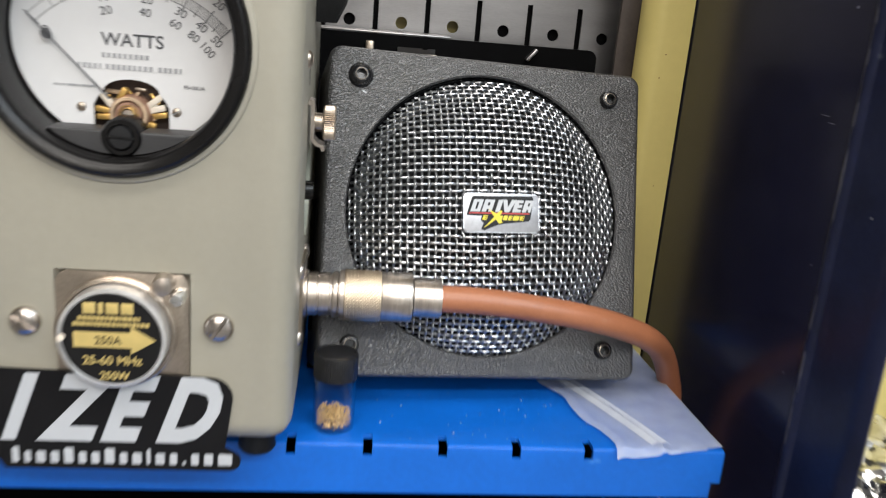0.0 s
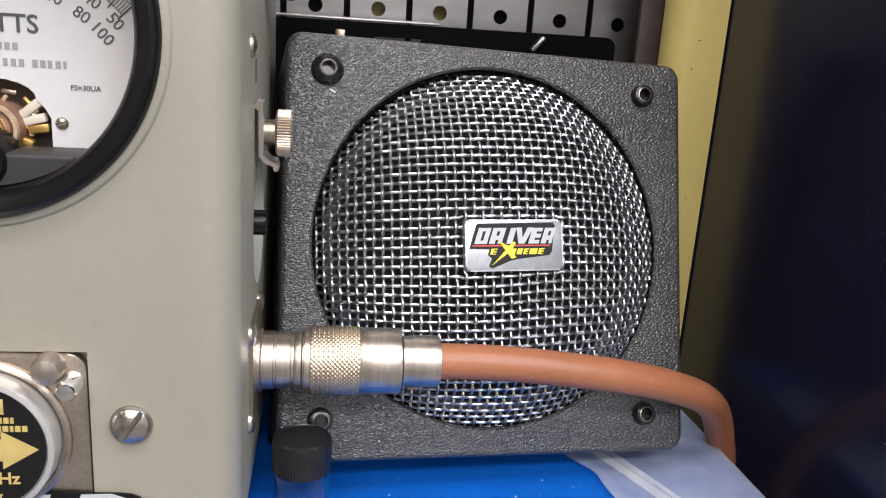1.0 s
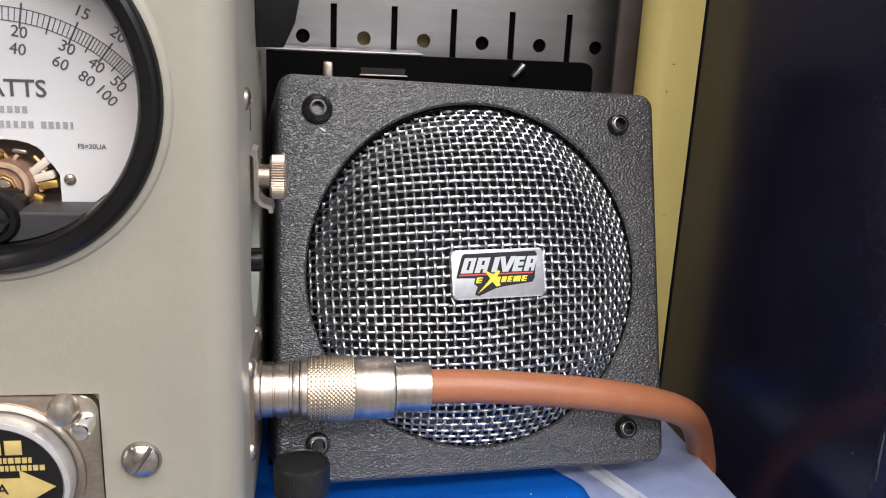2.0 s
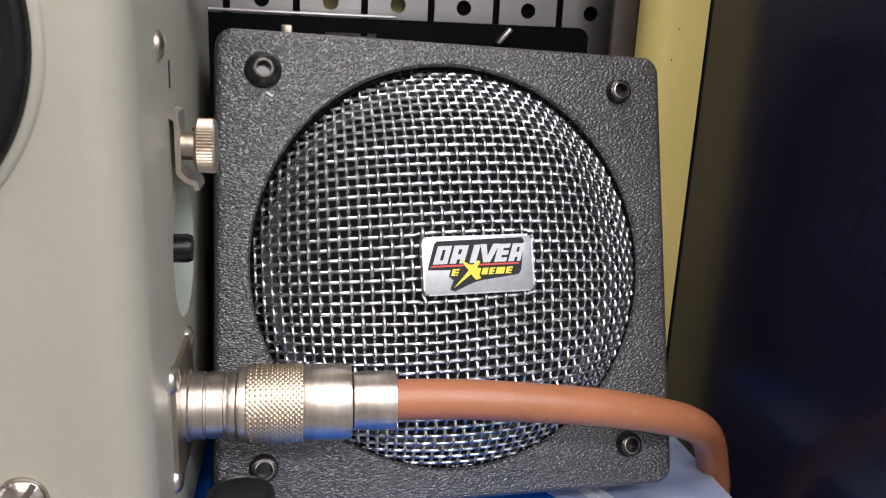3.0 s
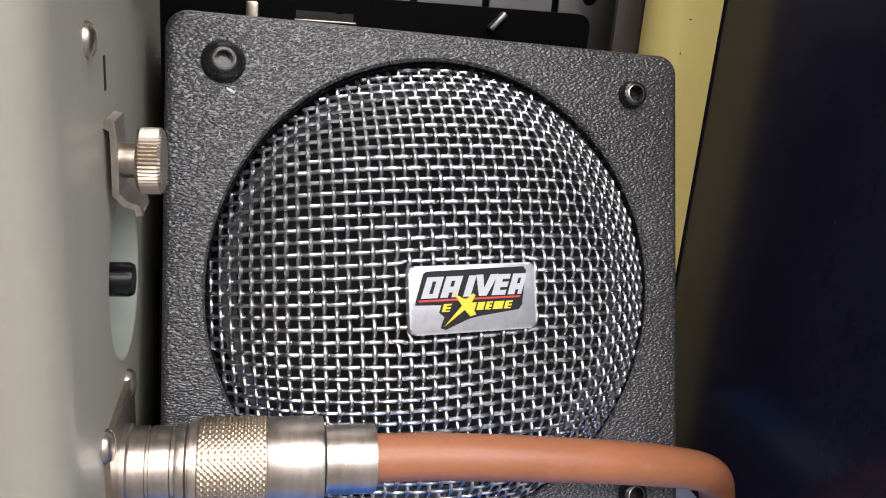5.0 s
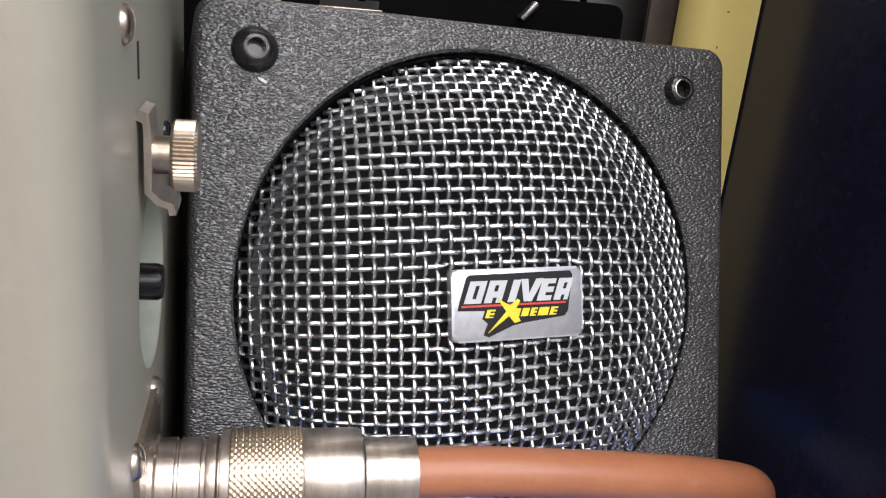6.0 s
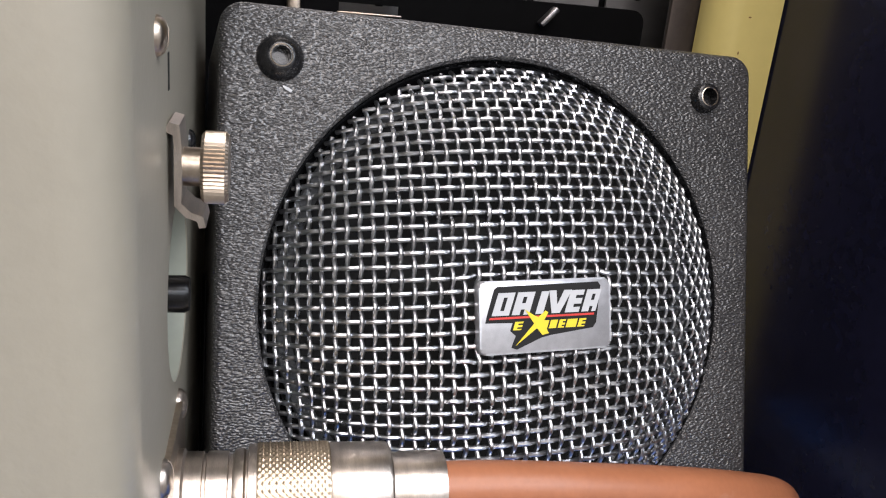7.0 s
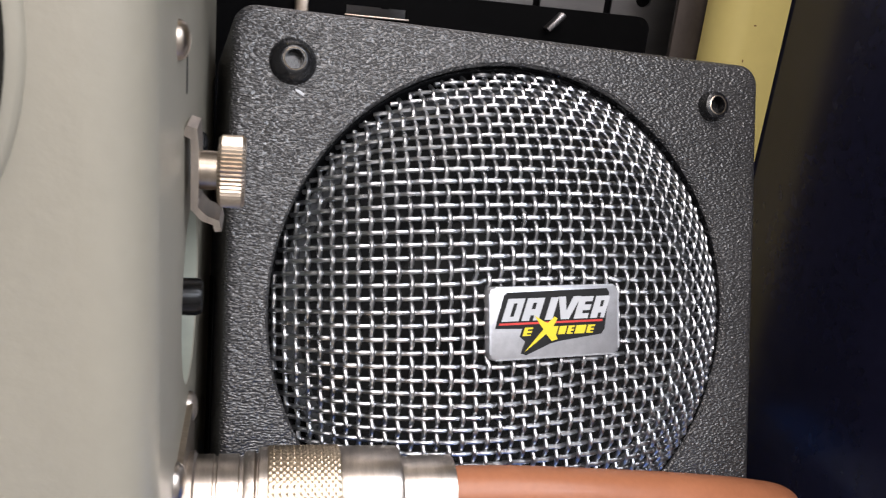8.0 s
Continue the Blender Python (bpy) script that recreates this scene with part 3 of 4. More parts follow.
    add("hub", lathe([(0, -0.0030), (0.0016, -0.0028), (0.0021, -0.0014), (0, -0.001)], "y", (PX, dy, 0.1052), 24), NICKEL, "", mv)
    for sx, sz, turn, mat, ln in ((-0.0062, 0.1085, -50, CREAM, 0.0055), (0.0064, 0.1090, 40, CREAM, 0.0055), (-0.0078, 0.1060, -10, BRASS, 0.004), (0.0080, 0.1052, 8, BRASS, 0.004), (-0.0020, 0.1108, 60, BRASS, 0.004), (0.0066, 0.1068, 15, CREAM, 0.006), (-0.0070, 0.1040, 0, BRASS, 0.005), (0.0050, 0.1026, -20, BRASS, 0.004)):
        bm = bmesh.new()
        box(bm, (-ln / 2, 0.0, -0.0009), (ln / 2, 0.0022, 0.0009), 0.0004, m=Matrix.Translation((PX + sx, dy - 0.0012 + abs(sx) * 0.25, sz)) @ pose(0, 0, 0, 0, -turn, 0))
        add("movement_arm", bm, mat, "", mv)
    add("back_plate", lathe([(0, 0.0052), (0.0135, 0.0052), (0.0135, 0.0060), (0, 0.0060)], "y", (PX, dy, 0.1052), 32), BACKING, "brown plate behind the movement", mv)
    add("coil_frame", lathe([(0.0040, -0.0016), (0.0043, -0.0024), (0.0050, -0.0024), (0.0052, -0.0016)], "y", (PX, dy, 0.1052), 32, True), TAN, "amber plastic ring", mv)
    for k in range(16):
        bm = bmesh.new()
        a, q = rnd.uniform(-0.15, 3.3), rnd.uniform(0.0060, 0.0088)
        ln = rnd.uniform(0.0008, 0.0022)
        box(bm, (-ln, 0.0, -0.0004), (ln, 0.0012, 0.0004), 0.0002, m=Matrix.Translation((PX + q * math.cos(a), dy + rnd.uniform(0.0005, 0.0030), 0.1052 + 0.85 * q * math.sin(a))) @ pose(0, 0, 0, rnd.uniform(-30, 30), rnd.uniform(0, 180), rnd.uniform(-30, 30)))
        add("movement_arm", bm, (BRASS, TAN, COPPER, PLATE)[k % 4], "", mv)
    add("spring", tube([(PX + 0.0031 * math.cos(a * 0.7) * (1 - a / 40), dy - 0.0026, 0.1052 + 0.0031 * math.sin(a * 0.7) * (1 - a / 40)) for a in range(0, 28)], 0.00014, 6), BRASS, "", mv)
    # power element in its socket
    add("socket_plate", prism(rounded(0.0368, 0.0408, 0.0036, at=(-0.07145, 0.0422)), MF - 0.0004, MF + 0.0016, "y", bevel=0.0004), PLATE, "tarnished nickel socket plate")
    add("socket_ring", lathe([(0.0172, 0.0004), (0.0170, -0.0012), (0.0164, -0.0016), (0.0156, -0.0012)], "y", (-0.0734, MF, 0.0443), 64), PLATE)
    el = add("element", lathe([(0.0152, 0.0), (0.0152, -0.0048), (0.0149, -0.0056), (0.0139, -0.0058), (0.0136, -0.0053), (0, -0.0053)], "y", (-0.0734, MF, 0.0443), 64), RIM, "round plug-in element with a black and gold label")
    ey = MF - 0.0053
    add("label_disc", lathe([(0.0135, -0.0001), (0.0135, -0.0003), (0, -0.0003)], "y", (-0.0734, ey, 0.0443), 64), BLACK_PRINT, "", el)
    add("index_pin", lathe([(0.0010, -0.0001), (0.0010, -0.0011), (0, -0.0012)], "y", (-0.0734 - 0.0136, ey - 0.0004, 0.0446), 16), CREAM, "", el)
    arrow = [(-0.0112, 0.0026), (0.0056, 0.0026), (0.0056, 0.0046), (0.0130, 0.0001), (0.0056, -0.0046), (0.0056, -0.0026), (-0.0112, -0.0026)]
    add("arrow", prism([(-0.0734 + u * 0.93, 0.0441 + v * 0.9) for u, v in arrow], ey - 0.0005, ey - 0.0003, "y"), GOLD, "gold arrow", el)
    put = lambda text, x, z, size, mat, bold=0.00006, back=0.0004: words("lettering", text, size, L @ facing(-0.0734 + x, ey - back, z + 0.0012), mat, el, bold=bold)
    put("250A", -0.001, 0.0427, 0.0034, BLACK_PRINT, 0.0, 0.0006)
    put("25-60 MHz", 0.0, 0.0365, 0.0036, GOLD)
    put("250W", 0.0005, 0.0318, 0.0032, GOLD)
    x = -0.0076
    for w in (0.0034, 0.0014, 0.0034, 0.0034):
        add("gold_bar", block((-0.0734 + x, ey - 0.0005, 0.0519), (-0.0734 + x + w, ey - 0.0003, 0.0552), 0.00008), GOLD, "", el)
        x += w + 0.0007
    for z, x0, x1 in ((0.0506, -0.0090, 0.0078), (0.0488, -0.0104, 0.0100)):
        x = x0
        while x < x1:
            w = rnd.uniform(0.0006, 0.0011)
            add("gold_bar", block((-0.0734 + x, ey - 0.0005, z - 0.0006), (-0.0734 + x + w, ey - 0.0003, z + 0.0006)), GOLD, "", el)
            x += w + 0.0003
    # catch and screws round the socket
    add("catch_post", lathe([(0.0031, 0.0), (0.0031, -0.0030), (0.0026, -0.0042), (0.0012, -0.0047), (0, -0.0048)], "y", (-0.0598, MF, 0.0600), 24), NICKEL)
    add("catch_screw", lathe([(0.0022, 0.0), (0.0022, -0.0050), (0.0016, -0.0060), (0, -0.0062)], "y", (-0.0556, MF, 0.0566), 24), CHROME)
    button_screw("case_screw", top, L @ facing(-0.0448, MF, 0.0467), 0.0044, WORN, slot=55)
    button_screw("case_screw", top, L @ facing(-0.0985, MF, 0.0467), 0.0044, WORN, slot=-35)
    # feet
    for fx in (-0.0345, -0.110):
        for fy in (-0.0035, 0.086):
            add("foot", lathe([(0, 0), (0.0052, 0), (0.0060, 0.0012), (0.0054, 0.0088), (0, 0.0088)], "z", (fx, fy, 0), 24), RUBBER, "black rubber foot")
    # right-hand side: strap clip, thumb screw, connector flange
    X0 = -0.0231
    clip = [(0.0004, 0.1125), (0.0018, 0.1120), (0.0021, 0.1080), (0.0021, 0.0990), (0.0020, 0.0968), (0.0034, 0.0950), (0.0052, 0.0942), (0.0056, 0.0920), (0.0046, 0.0918), (0.0043, 0.0932), (0.0026, 0.0940), (0.0010, 0.0962), (0.0010, 0.0990), (0.0010, 0.1080), (0.0009, 0.1100), (-0.0004, 0.1108)]
    cb = bmesh.new()
    prism([(X0 + u, 0.1030 + (v - 0.1030) * 0.78) for u, v in clip], 0.0178, 0.0262, "y", bm=cb, bevel=0.0)
    add("clip", cb, NICKEL, "bent nickel-plated clip")
    add("slit", block((X0 - 0.001, 0.0205, 0.1145), (X0 + 0.0001, 0.0220, 0.1200)), CONE)
    th = bmesh.new()
    n = 104
    rings = []
    for r, h in ((0.0030, 0.0010), (0.0030, 0.0046), (0.0051, 0.0048), (0.0056, 0.0053), (0.0056, 0.0083), (0.0051, 0.0088), (0.0, 0.0088)):
        if r == 0:
            rings.append([th.verts.new((X0 + h, 0.0215, 0.1030))])
            continue
        rings.append([th.verts.new((X0 + h, 0.0215 + (r - (0.00028 if r > 0.0052 and i % 2 else 0)) * math.cos(2 * math.pi * i / n), 0.1030 + (r - (0.00028 if r > 0.0052 and i % 2 else 0)) * math.sin(2 * math.pi * i / n))) for i in range(n)])
    for a, b in zip(rings, rings[1:]):
        for i in range(n):
            j = (i + 1) % n
            th.faces.new((a[i], a[j], b[j], b[i]) if len(b) > 1 else (a[i], a[j], b[0]))
    add("thumb_screw", mesh_of(th, "thumb_screw", True, 20), PLATE, "knurled nickel thumb screw")
    sm = lambda y, z: L @ Matrix.Translation((X0, y, z)) @ TURN_TO["x"]
    button_screw("side_screw", top, sm(0.0090, 0.1235), 0.0027, PLATE, slot=70)
    button_screw("side_screw", top, sm(0.0530, 0.1000), 0.0022, SMOOTH_BLACK, slot=20)
    button_screw("side_screw", top, sm(0.0297, 0.0570), 0.0030, NICKEL, slot=30)
    button_screw("side_screw", top, sm(0.0073, 0.0345), 0.0030, NICKEL, slot=110)
    button_screw("side_screw", top, sm(0.0297, 0.0345), 0.0030, NICKEL, slot=10)
    button_screw("side_screw", top, sm(0.0073, 0.0570), 0.0030, NICKEL, slot=65)
    add("connector_flange", prism(rounded(0.0262, 0.0262, 0.004, at=(0.0185, 0.0458)), X0 - 0.0002, X0 + 0.0010, "x"), PLATE, "square nickel connector flange")
    # carrying strap over the side
    sb = bmesh.new()
    path = [(0.0006, 0.200), (0.0050, 0.185), (0.0080, 0.165), (0.0080, 0.150), (0.0060, 0.140), (0.0030, 0.1335)]
    rows = []
    for i, (u, z) in enumerate(path):
        w = 0.0105 * (1 - 0.2 * max(0, i - 3))
        rows.append([sb.verts.new((X0 + u + d, 0.052 + s * w, z)) for d, s in ((-u + 0.0002, -1), (0.0035, -0.85), (0.0042, 0), (0.0035, 0.85), (-u + 0.0002, 1))])
    for a, b in zip(rows, rows[1:]):
        for k in range(5):
            sb.faces.new((a[k], a[(k + 1) % 5], b[(k + 1) % 5], b[k]))
    sb.faces.new(rows[0][::-1])
    sb.faces.new(rows[-1])
    add("strap", sb, RUBBER, "black leather carrying strap")


wattmeter()


# ---- connector plug and brown cable ----
AX_Y, AX_Z = 0.0185, 0.0458


def coax():
    top = thing("coaxial_cable", pose(-0.0215, AX_Y, AX_Z), "brown coaxial cable with a nickel screw-on plug", "cable")
    off = Matrix.Translation((0.0215, -AX_Y, -AX_Z))

    def add(name, bm, mat, label="", parent=top, angle=30):
        me = mesh_of(bm, name, True, angle)
        me.transform(off)
        return part(name, me, mat, parent, label)

    c = (0, AX_Y, AX_Z)
    sh = add("socket_shell", lathe([(0.0080, -0.0222), (0.0080, -0.0212), (0.0074, -0.0208), (0.0074, -0.0180), (0.0070, -0.0178), (0.0070, -0.0174), (0.0074, -0.0172), (0.0074, -0.0138), (0.0069, -0.0136), (0.0069, -0.0130), (0.0076, -0.0128), (0.0078, -0.0122), (0.0078, -0.0112), (0.0074, -0.0108), (0.0074, -0.0100)], "x", c, 48), NICKEL)
    nut = add("coupling_nut", lathe([(0.0074, -0.0106), (0.0084, -0.0104), (0.0085, -0.0094), (0.0085, -0.0090)], "x", c, 48), NICKEL)
    kn = bmesh.new()
    n, rows, x0, x1 = 192, 55, -0.0091, 0.0035
    grid = []
    for j in range(rows + 1):
        x = x0 + (x1 - x0) * j / rows
        ring = []
        for i in range(n):
            u, v = i / n * 48, (x - x0) / 0.00115
            tri = lambda q: abs((q % 1) * 2 - 1)
            r = 0.0084 + 0.00042 * min(tri((u + v) / 1), tri((u - v) / 1)) * (1 if 0 < j < rows else 0)
            a = 2 * math.pi * i / n
            ring.append(kn.verts.new((x, AX_Y + r * math.cos(a), AX_Z + r * math.sin(a))))
        grid.append(ring)
    for a, b in zip(grid, grid[1:]):
        for i in range(n):
            kn.faces.new((a[i], a[(i + 1) % n], b[(i + 1) % n], b[i]))
    add("knurled_band", kn, KNURL, "diamond-knurled brassy grip band", nut, 60)
    add("plug_body", lathe([(0.0083, 0.0033), (0.0085, 0.0037), (0.0085, 0.0134), (0.0082, 0.0140), (0.0066, 0.0141)], "x", c, 48), NICKEL)
    add("crimp_sleeve", lathe([(0.0062, 0.0140), (0.0066, 0.0145), (0.0065, 0.0158), (0.0067, 0.0164), (0.0067, 0.0232), (0.0065, 0.0240), (0.0047, 0.0241)], "x", c, 48), NICKEL)
    pts = [Vector(p) for p in ((0.0235, AX_Y, AX_Z), (0.036, 0.0185, 0.0456), (0.050, 0.0192, 0.0443), (0.070, 0.0220, 0.0410), (0.085, 0.0258, 0.0371), (0.095, 0.0298, 0.0333), (0.105, 0.0353, 0.0283), (0.1135, 0.0420, 0.0218), (0.1202, 0.0490, 0.0138), (0.1260, 0.0555, 0.0030), (0.1305, 0.0600, -0.010), (0.1315, 0.064, -0.030), (0.132, 0.068, -0.08), (0.132, 0.070, -0.18), (0.132, 0.070, -0.60))]
    line = []
    for i in range(len(pts) - 1):
        p0, p1, p2, p3 = pts[max(i - 1, 0)], pts[i], pts[i + 1], pts[min(i + 2, len(pts) - 1)]
        for s in range(8):
            t = s / 8
            line.append(0.5 * ((2 * p1) + (p2 - p0) * t + (2 * p0 - 5 * p1 + 4 * p2 - p3) * t * t + (3 * p1 - p0 - 3 * p2 + p3) * t ** 3))
    add("jacket", tube(line + [pts[-1]], 0.0047, 24), CABLE, "smooth brown plastic jacket")


coax()


# ---- extension speaker ----
SC = Vector((0.04173, 0.04926, 0.06813))
SX, SY, SZ = Vector((0.9934, 0.1099, -0.0336)), Vector((-0.1148, 0.9336, -0.3395)), Vector((-0.0059, 0.3410, 0.9400))
HOLE_R, MESH_R, PITCH = 0.0524, 0.0521, 0.00250
HC, MC = (0.0007, 0.0006), (0.0009, -0.0003)  # middles of the round opening and of the woven mesh


def swell(r):
    """How far the woven grille stands out in front of the box at a distance from its middle."""
    q = min(1.0, r / MESH_R)
    return -0.0030 + 0.0178 * (1 - q ** 3.8)


# the mesh was pressed from a flat sheet, so the wires keep their spacing along the swell
ARC = [0.0]
for i in range(1, 401):
    r0, r1 = (i - 1) / 400 * MESH_R, i / 400 * MESH_R
    ARC.append(ARC[-1] + math.hypot(r1 - r0, 0.8 * (swell(r1) - swell(r0))))


def pressed(a):
    """Distance from the middle after pressing, for a length along the sheet."""
    lo = min(399, max(0, bisect(ARC, a)))
    f = (a - ARC[lo]) / (ARC[lo + 1] - ARC[lo])
    return min(1.0, (lo + f) / 400) * MESH_R


def bisect(rows, a):
    lo, hi = 0, len(rows) - 1
    while hi - lo > 1:
        mid = (lo + hi) // 2
        lo, hi = (mid, hi) if rows[mid] <= a else (lo, mid)
    return lo


def speaker():
    m = Matrix((SX, SY, SZ)).transposed().to_4x4()
    m.translation = SC
    top = thing("extension_speaker", m, "square black grained-plastic speaker with a chromed woven grille, leaning back", "speaker")
    bm = bmesh.new()
    loops = [(0.0018 * (1 - math.sin(radians(q))), 0.0018 * (1 - math.cos(radians(q)))) for q in (0, 15, 30, 45, 60, 75, 90)] + [(0.0, 0.041)]
    rows = [[bm.verts.new((u, y, v)) for u, v in rounded(0.1221 - 2 * i, 0.1194 - 2 * i, 0.0048 - i, 8, (0.0010, -0.0003))] for i, y in loops]
    for p, q in zip(rows, rows[1:]):
        for k in range(len(p)):
            bm.faces.new((p[k], p[(k + 1) % len(p)], q[(k + 1) % len(q)], q[k]))
    bm.faces.new(rows[0])
    bm.faces.new(rows[-1][::-1])
    tools = lathe([(0, -0.01), (HOLE_R + 0.0006, -0.01), (HOLE_R + 0.0006, 0.0), (HOLE_R, 0.0008), (HOLE_R, 0.034), (0, 0.034)], "y", (HC[0], 0, HC[1]), 128)
    part("box", cut(mesh_of(bm, "box"), tools), LEATHER, top)
    # flat black plate that stands in for the shade under the speaker
    base = mesh_of(block((-0.022, 0.058, 0.0001), (0.104, 0.126, 0.0022), 0.0005), "shade_base")
    base.transform(m.inverted())
    part("shade_base", base, MATT_BLACK, top, "black bracket base spread wide to stand in for shade on the shelf")
    part("bracket_arm", block((-0.0607, 0.022, -0.045), (-0.0602, 0.034, 0.006), 0.0004), MATT_BLACK, top)
    part("bracket_arm", block((0.0616, 0.022, -0.045), (0.0630, 0.034, 0.006), 0.0004), MATT_BLACK, top)
    part("rim", lathe([(HOLE_R - 0.0001, 0.0009), (HOLE_R - 0.0003, 0.0030), (HOLE_R - 0.0022, 0.0046), (HOLE_R - 0.0024, 0.0075), (HOLE_R - 0.0002, 0.0080)], "y", (HC[0], 0, HC[1]), 128), SMOOTH_BLACK, top, "smooth black rim round the grille")
    cone = part("cone", lathe([(HOLE_R - 0.0005, 0.009), (0.0475, 0.0085), (0.0455, 0.0068), (0.043, 0.0085), (0.040, 0.0095), (0.020, 0.0255), (0.0155, 0.0240), (0.008, 0.0205), (0, 0.0195)], "y", (HC[0], 0, HC[1]), 96), CONE, top, "black paper speaker cone")
    part("basket_rim", lathe([(0.0492, 0.0062), (0.0488, 0.0058), (0.0462, 0.0062), (0.0452, 0.0072), (0.0446, 0.0082)], "y", (HC[0], 0, HC[1]), 96), BASKET, top, "grey pressed-steel rim of the speaker basket")
    # screws
    for sx, sz, turn in ((-0.0485, 0.0488, 10), (0.0485, 0.0485, 40), (0.0485, -0.0485, 5), (-0.0485, -0.0485, 30)):
        holder = Matrix.Translation((sx, 0.0002, sz)) @ Matrix(((1, 0, 0), (0, 0, -1), (0, 1, 0))).to_4x4()
        w = 0.0046 if sx < 0 < sz else 0.0035
        me = mesh_of(lathe([(w, 0), (w, 0.0005), (w - 0.0004, 0.0012), (0.0030, 0.0026), (0.0024, 0.0029), (0, 0.0029)], n=32), "screw")
        hexa = prism([(0.0019 * math.cos(radians(30 * k + turn)), 0.0019 * math.sin(radians(30 * k + turn))) for k in range(12)], 0.0003, 0.005, "z")
        me = cut(me, hexa)
        me.transform(holder)
        s = part("screw", me, SMOOTH_BLACK, top, "black socket-head screw")
        ring = mesh_of(lathe([(0.0019, 0.0028), (0.00205, 0.0030), (0.0023, 0.00288)], n=24), "socket_rim")
        ring.transform(holder)
        part("socket_rim", ring, PLATE, s, "worn bare metal rim")
    part("scuff", prism([(-0.0479, 0.0435), (-0.0469, 0.0432), (-0.0460, 0.0426), (-0.0463, 0.0422), (-0.0473, 0.0427), (-0.0478, 0.0431)], -0.0002, 0.0001, "y"), WHITE, top, "small white scuff")
    # woven grille
    grille = part("grille", lathe([(HOLE_R - 0.0010, 0.0030), (HOLE_R - 0.0004, 0.0036), (HOLE_R - 0.0010, 0.0042), (HOLE_R - 0.0018, 0.0036)], "y", (HC[0], 0, HC[1]), 128, True), MATT_BLACK, top, "domed grille of chromed woven wire")
    turn = Matrix.Rotation(radians(2.2), 2)
    bw, bh = 0.0148, 0.0080

    def warp(u, v):
        p = Vector((u * 24, v * 24, 0.3))
        du, dv = noise.noise(p) * 0.0008, noise.noise(p + Vector((7.1, 3.3, 1.7))) * 0.0008
        # the wires part round the badge
        ex, ev = abs(u) / bw, abs(v) / bh
        push = max(0.0, 1.35 - max(ex, ev)) * 0.0008
        sag = -0.0010 * math.exp(-(((u + 0.006) / 0.016) ** 2 + ((v + 0.012) / 0.008) ** 2))
        return u + du + (push if u > 0 else -push) * (1 if ex > ev else 0), v + dv + (push if v > 0 else -push) * (1 if ev > ex else 0) + sag

    count = int(ARC[-1] / PITCH)
    for way in (0, 1):
        for k in range(-count, count + 1):
            c = k * PITCH
            half = math.sqrt(max(0, ARC[-1] ** 2 - c * c))
            if half < 0.006:
                continue
            steps = max(24, int(half * 2 / PITCH * 6))
            pts = []
            for i in range(steps + 1):
                s = -half + 2 * half * i / steps
                u, v = warp(c, s) if way == 0 else warp(s, c)
                far = max(1e-6, math.hypot(u, v))
                r = pressed(far)
                u, v = u * r / far, v * r / far
                crimp = math.cos(math.pi * s / PITCH + math.pi * k) * (0.00058 if way == 0 else -0.00032)
                p = turn @ Vector((u, v))
                pts.append((p.x + MC[0], -swell(r) - crimp, p.y + MC[1]))
            part("wire", tube(pts, 0.00047 if way == 0 else 0.00049, 8), WIRE, grille)
    # badge
    bt = Matrix.Translation((0.0013, -0.0162, -0.0003)) @ pose(0, 0, 0, 0, -2.4, 0) @ Matrix(((1, 0, 0), (0, 0, -1), (0, 1, 0))).to_4x4() @ pose(0, 0, 0, 0, 2.0, 0)

    def flat(name, outline, z0, z1, mat, parent, label="", bevel=0.0):
        if name != "badge":
            outline = [(u * 0.965 - 0.0004, v) for u, v in outline]
        me = mesh_of(prism(outline, z1, z0, "z", bevel=bevel), name)
        me.transform(bt)
        return part(name, me, mat, parent, label)

    badge = flat("badge", rounded(0.0284, 0.0140, 0.0013), -0.0012, 0.0010, SILVER_FOIL, top, "silver domed badge with a black, white and yellow emblem", 0.0006)
    slant = lambda x0, x1, z0, z1, k=0.37: [(x0 + (z0 - 0.0003) * k, z0), (x1 + (z0 - 0.0003) * k, z0), (x1 + (z1 - 0.0003) * k, z1), (x0 + (z1 - 0.0003) * k, z1)]
    flat("emblem_ground", [(-0.0131, -0.0009), (-0.0127, 0.0006), (-0.0111, 0.0054), (-0.0104, 0.0059), (0.0122, 0.0062), (0.0128, 0.0054), (0.0116, -0.0018), (0.0108, -0.0028), (0.0012, -0.0038), (-0.0010, -0.0042), (-0.0064, -0.0062), (-0.0076, -0.0058), (-0.0072, -0.0048), (-0.0066, -0.0036), (-0.0078, -0.0026), (-0.0072, -0.0011)], 0.0010, 0.00108, BLACK_PRINT, badge)
    for a, b in ((-0.0118, -0.0081), (-0.0075, -0.0037), (-0.0023, -0.0006), (0.0043, 0.0075), (0.0081, 0.0114)):
        flat("emblem_bar", slant(a, b, 0.0004, 0.0047), 0.00108, 0.00114, WHITE, badge)
    flat("emblem_bar", [(0.0014, 0.0004), (0.0032, 0.0004), (0.0062, 0.0048), (0.0044, 0.0048), (0.0027, 0.0020), (0.0026, 0.0048), (0.0010, 0.0048)], 0.00108, 0.00114, WHITE, badge)
    for a, b, z0, z1 in ((-0.0103, -0.0095, 0.0013, 0.0038), (-0.0060, -0.0052, 0.0026, 0.0038), (-0.0058, -0.0050, 0.0003, 0.0014), (0.0059, 0.0076, 0.0031, 0.0037), (0.0059, 0.0076, 0.0014, 0.0020), (0.0096, 0.0103, 0.0026, 0.0038), (0.0097, 0.0104, 0.0003, 0.0014)):
        flat("emblem_bar", slant(a, b, z0, z1), 0.00114, 0.00117, BLACK_PRINT, badge)
    flat("emblem_line", slant(-0.0121, 0.0112, -0.0003, 0.0001), 0.00114, 0.00119, RED, badge)
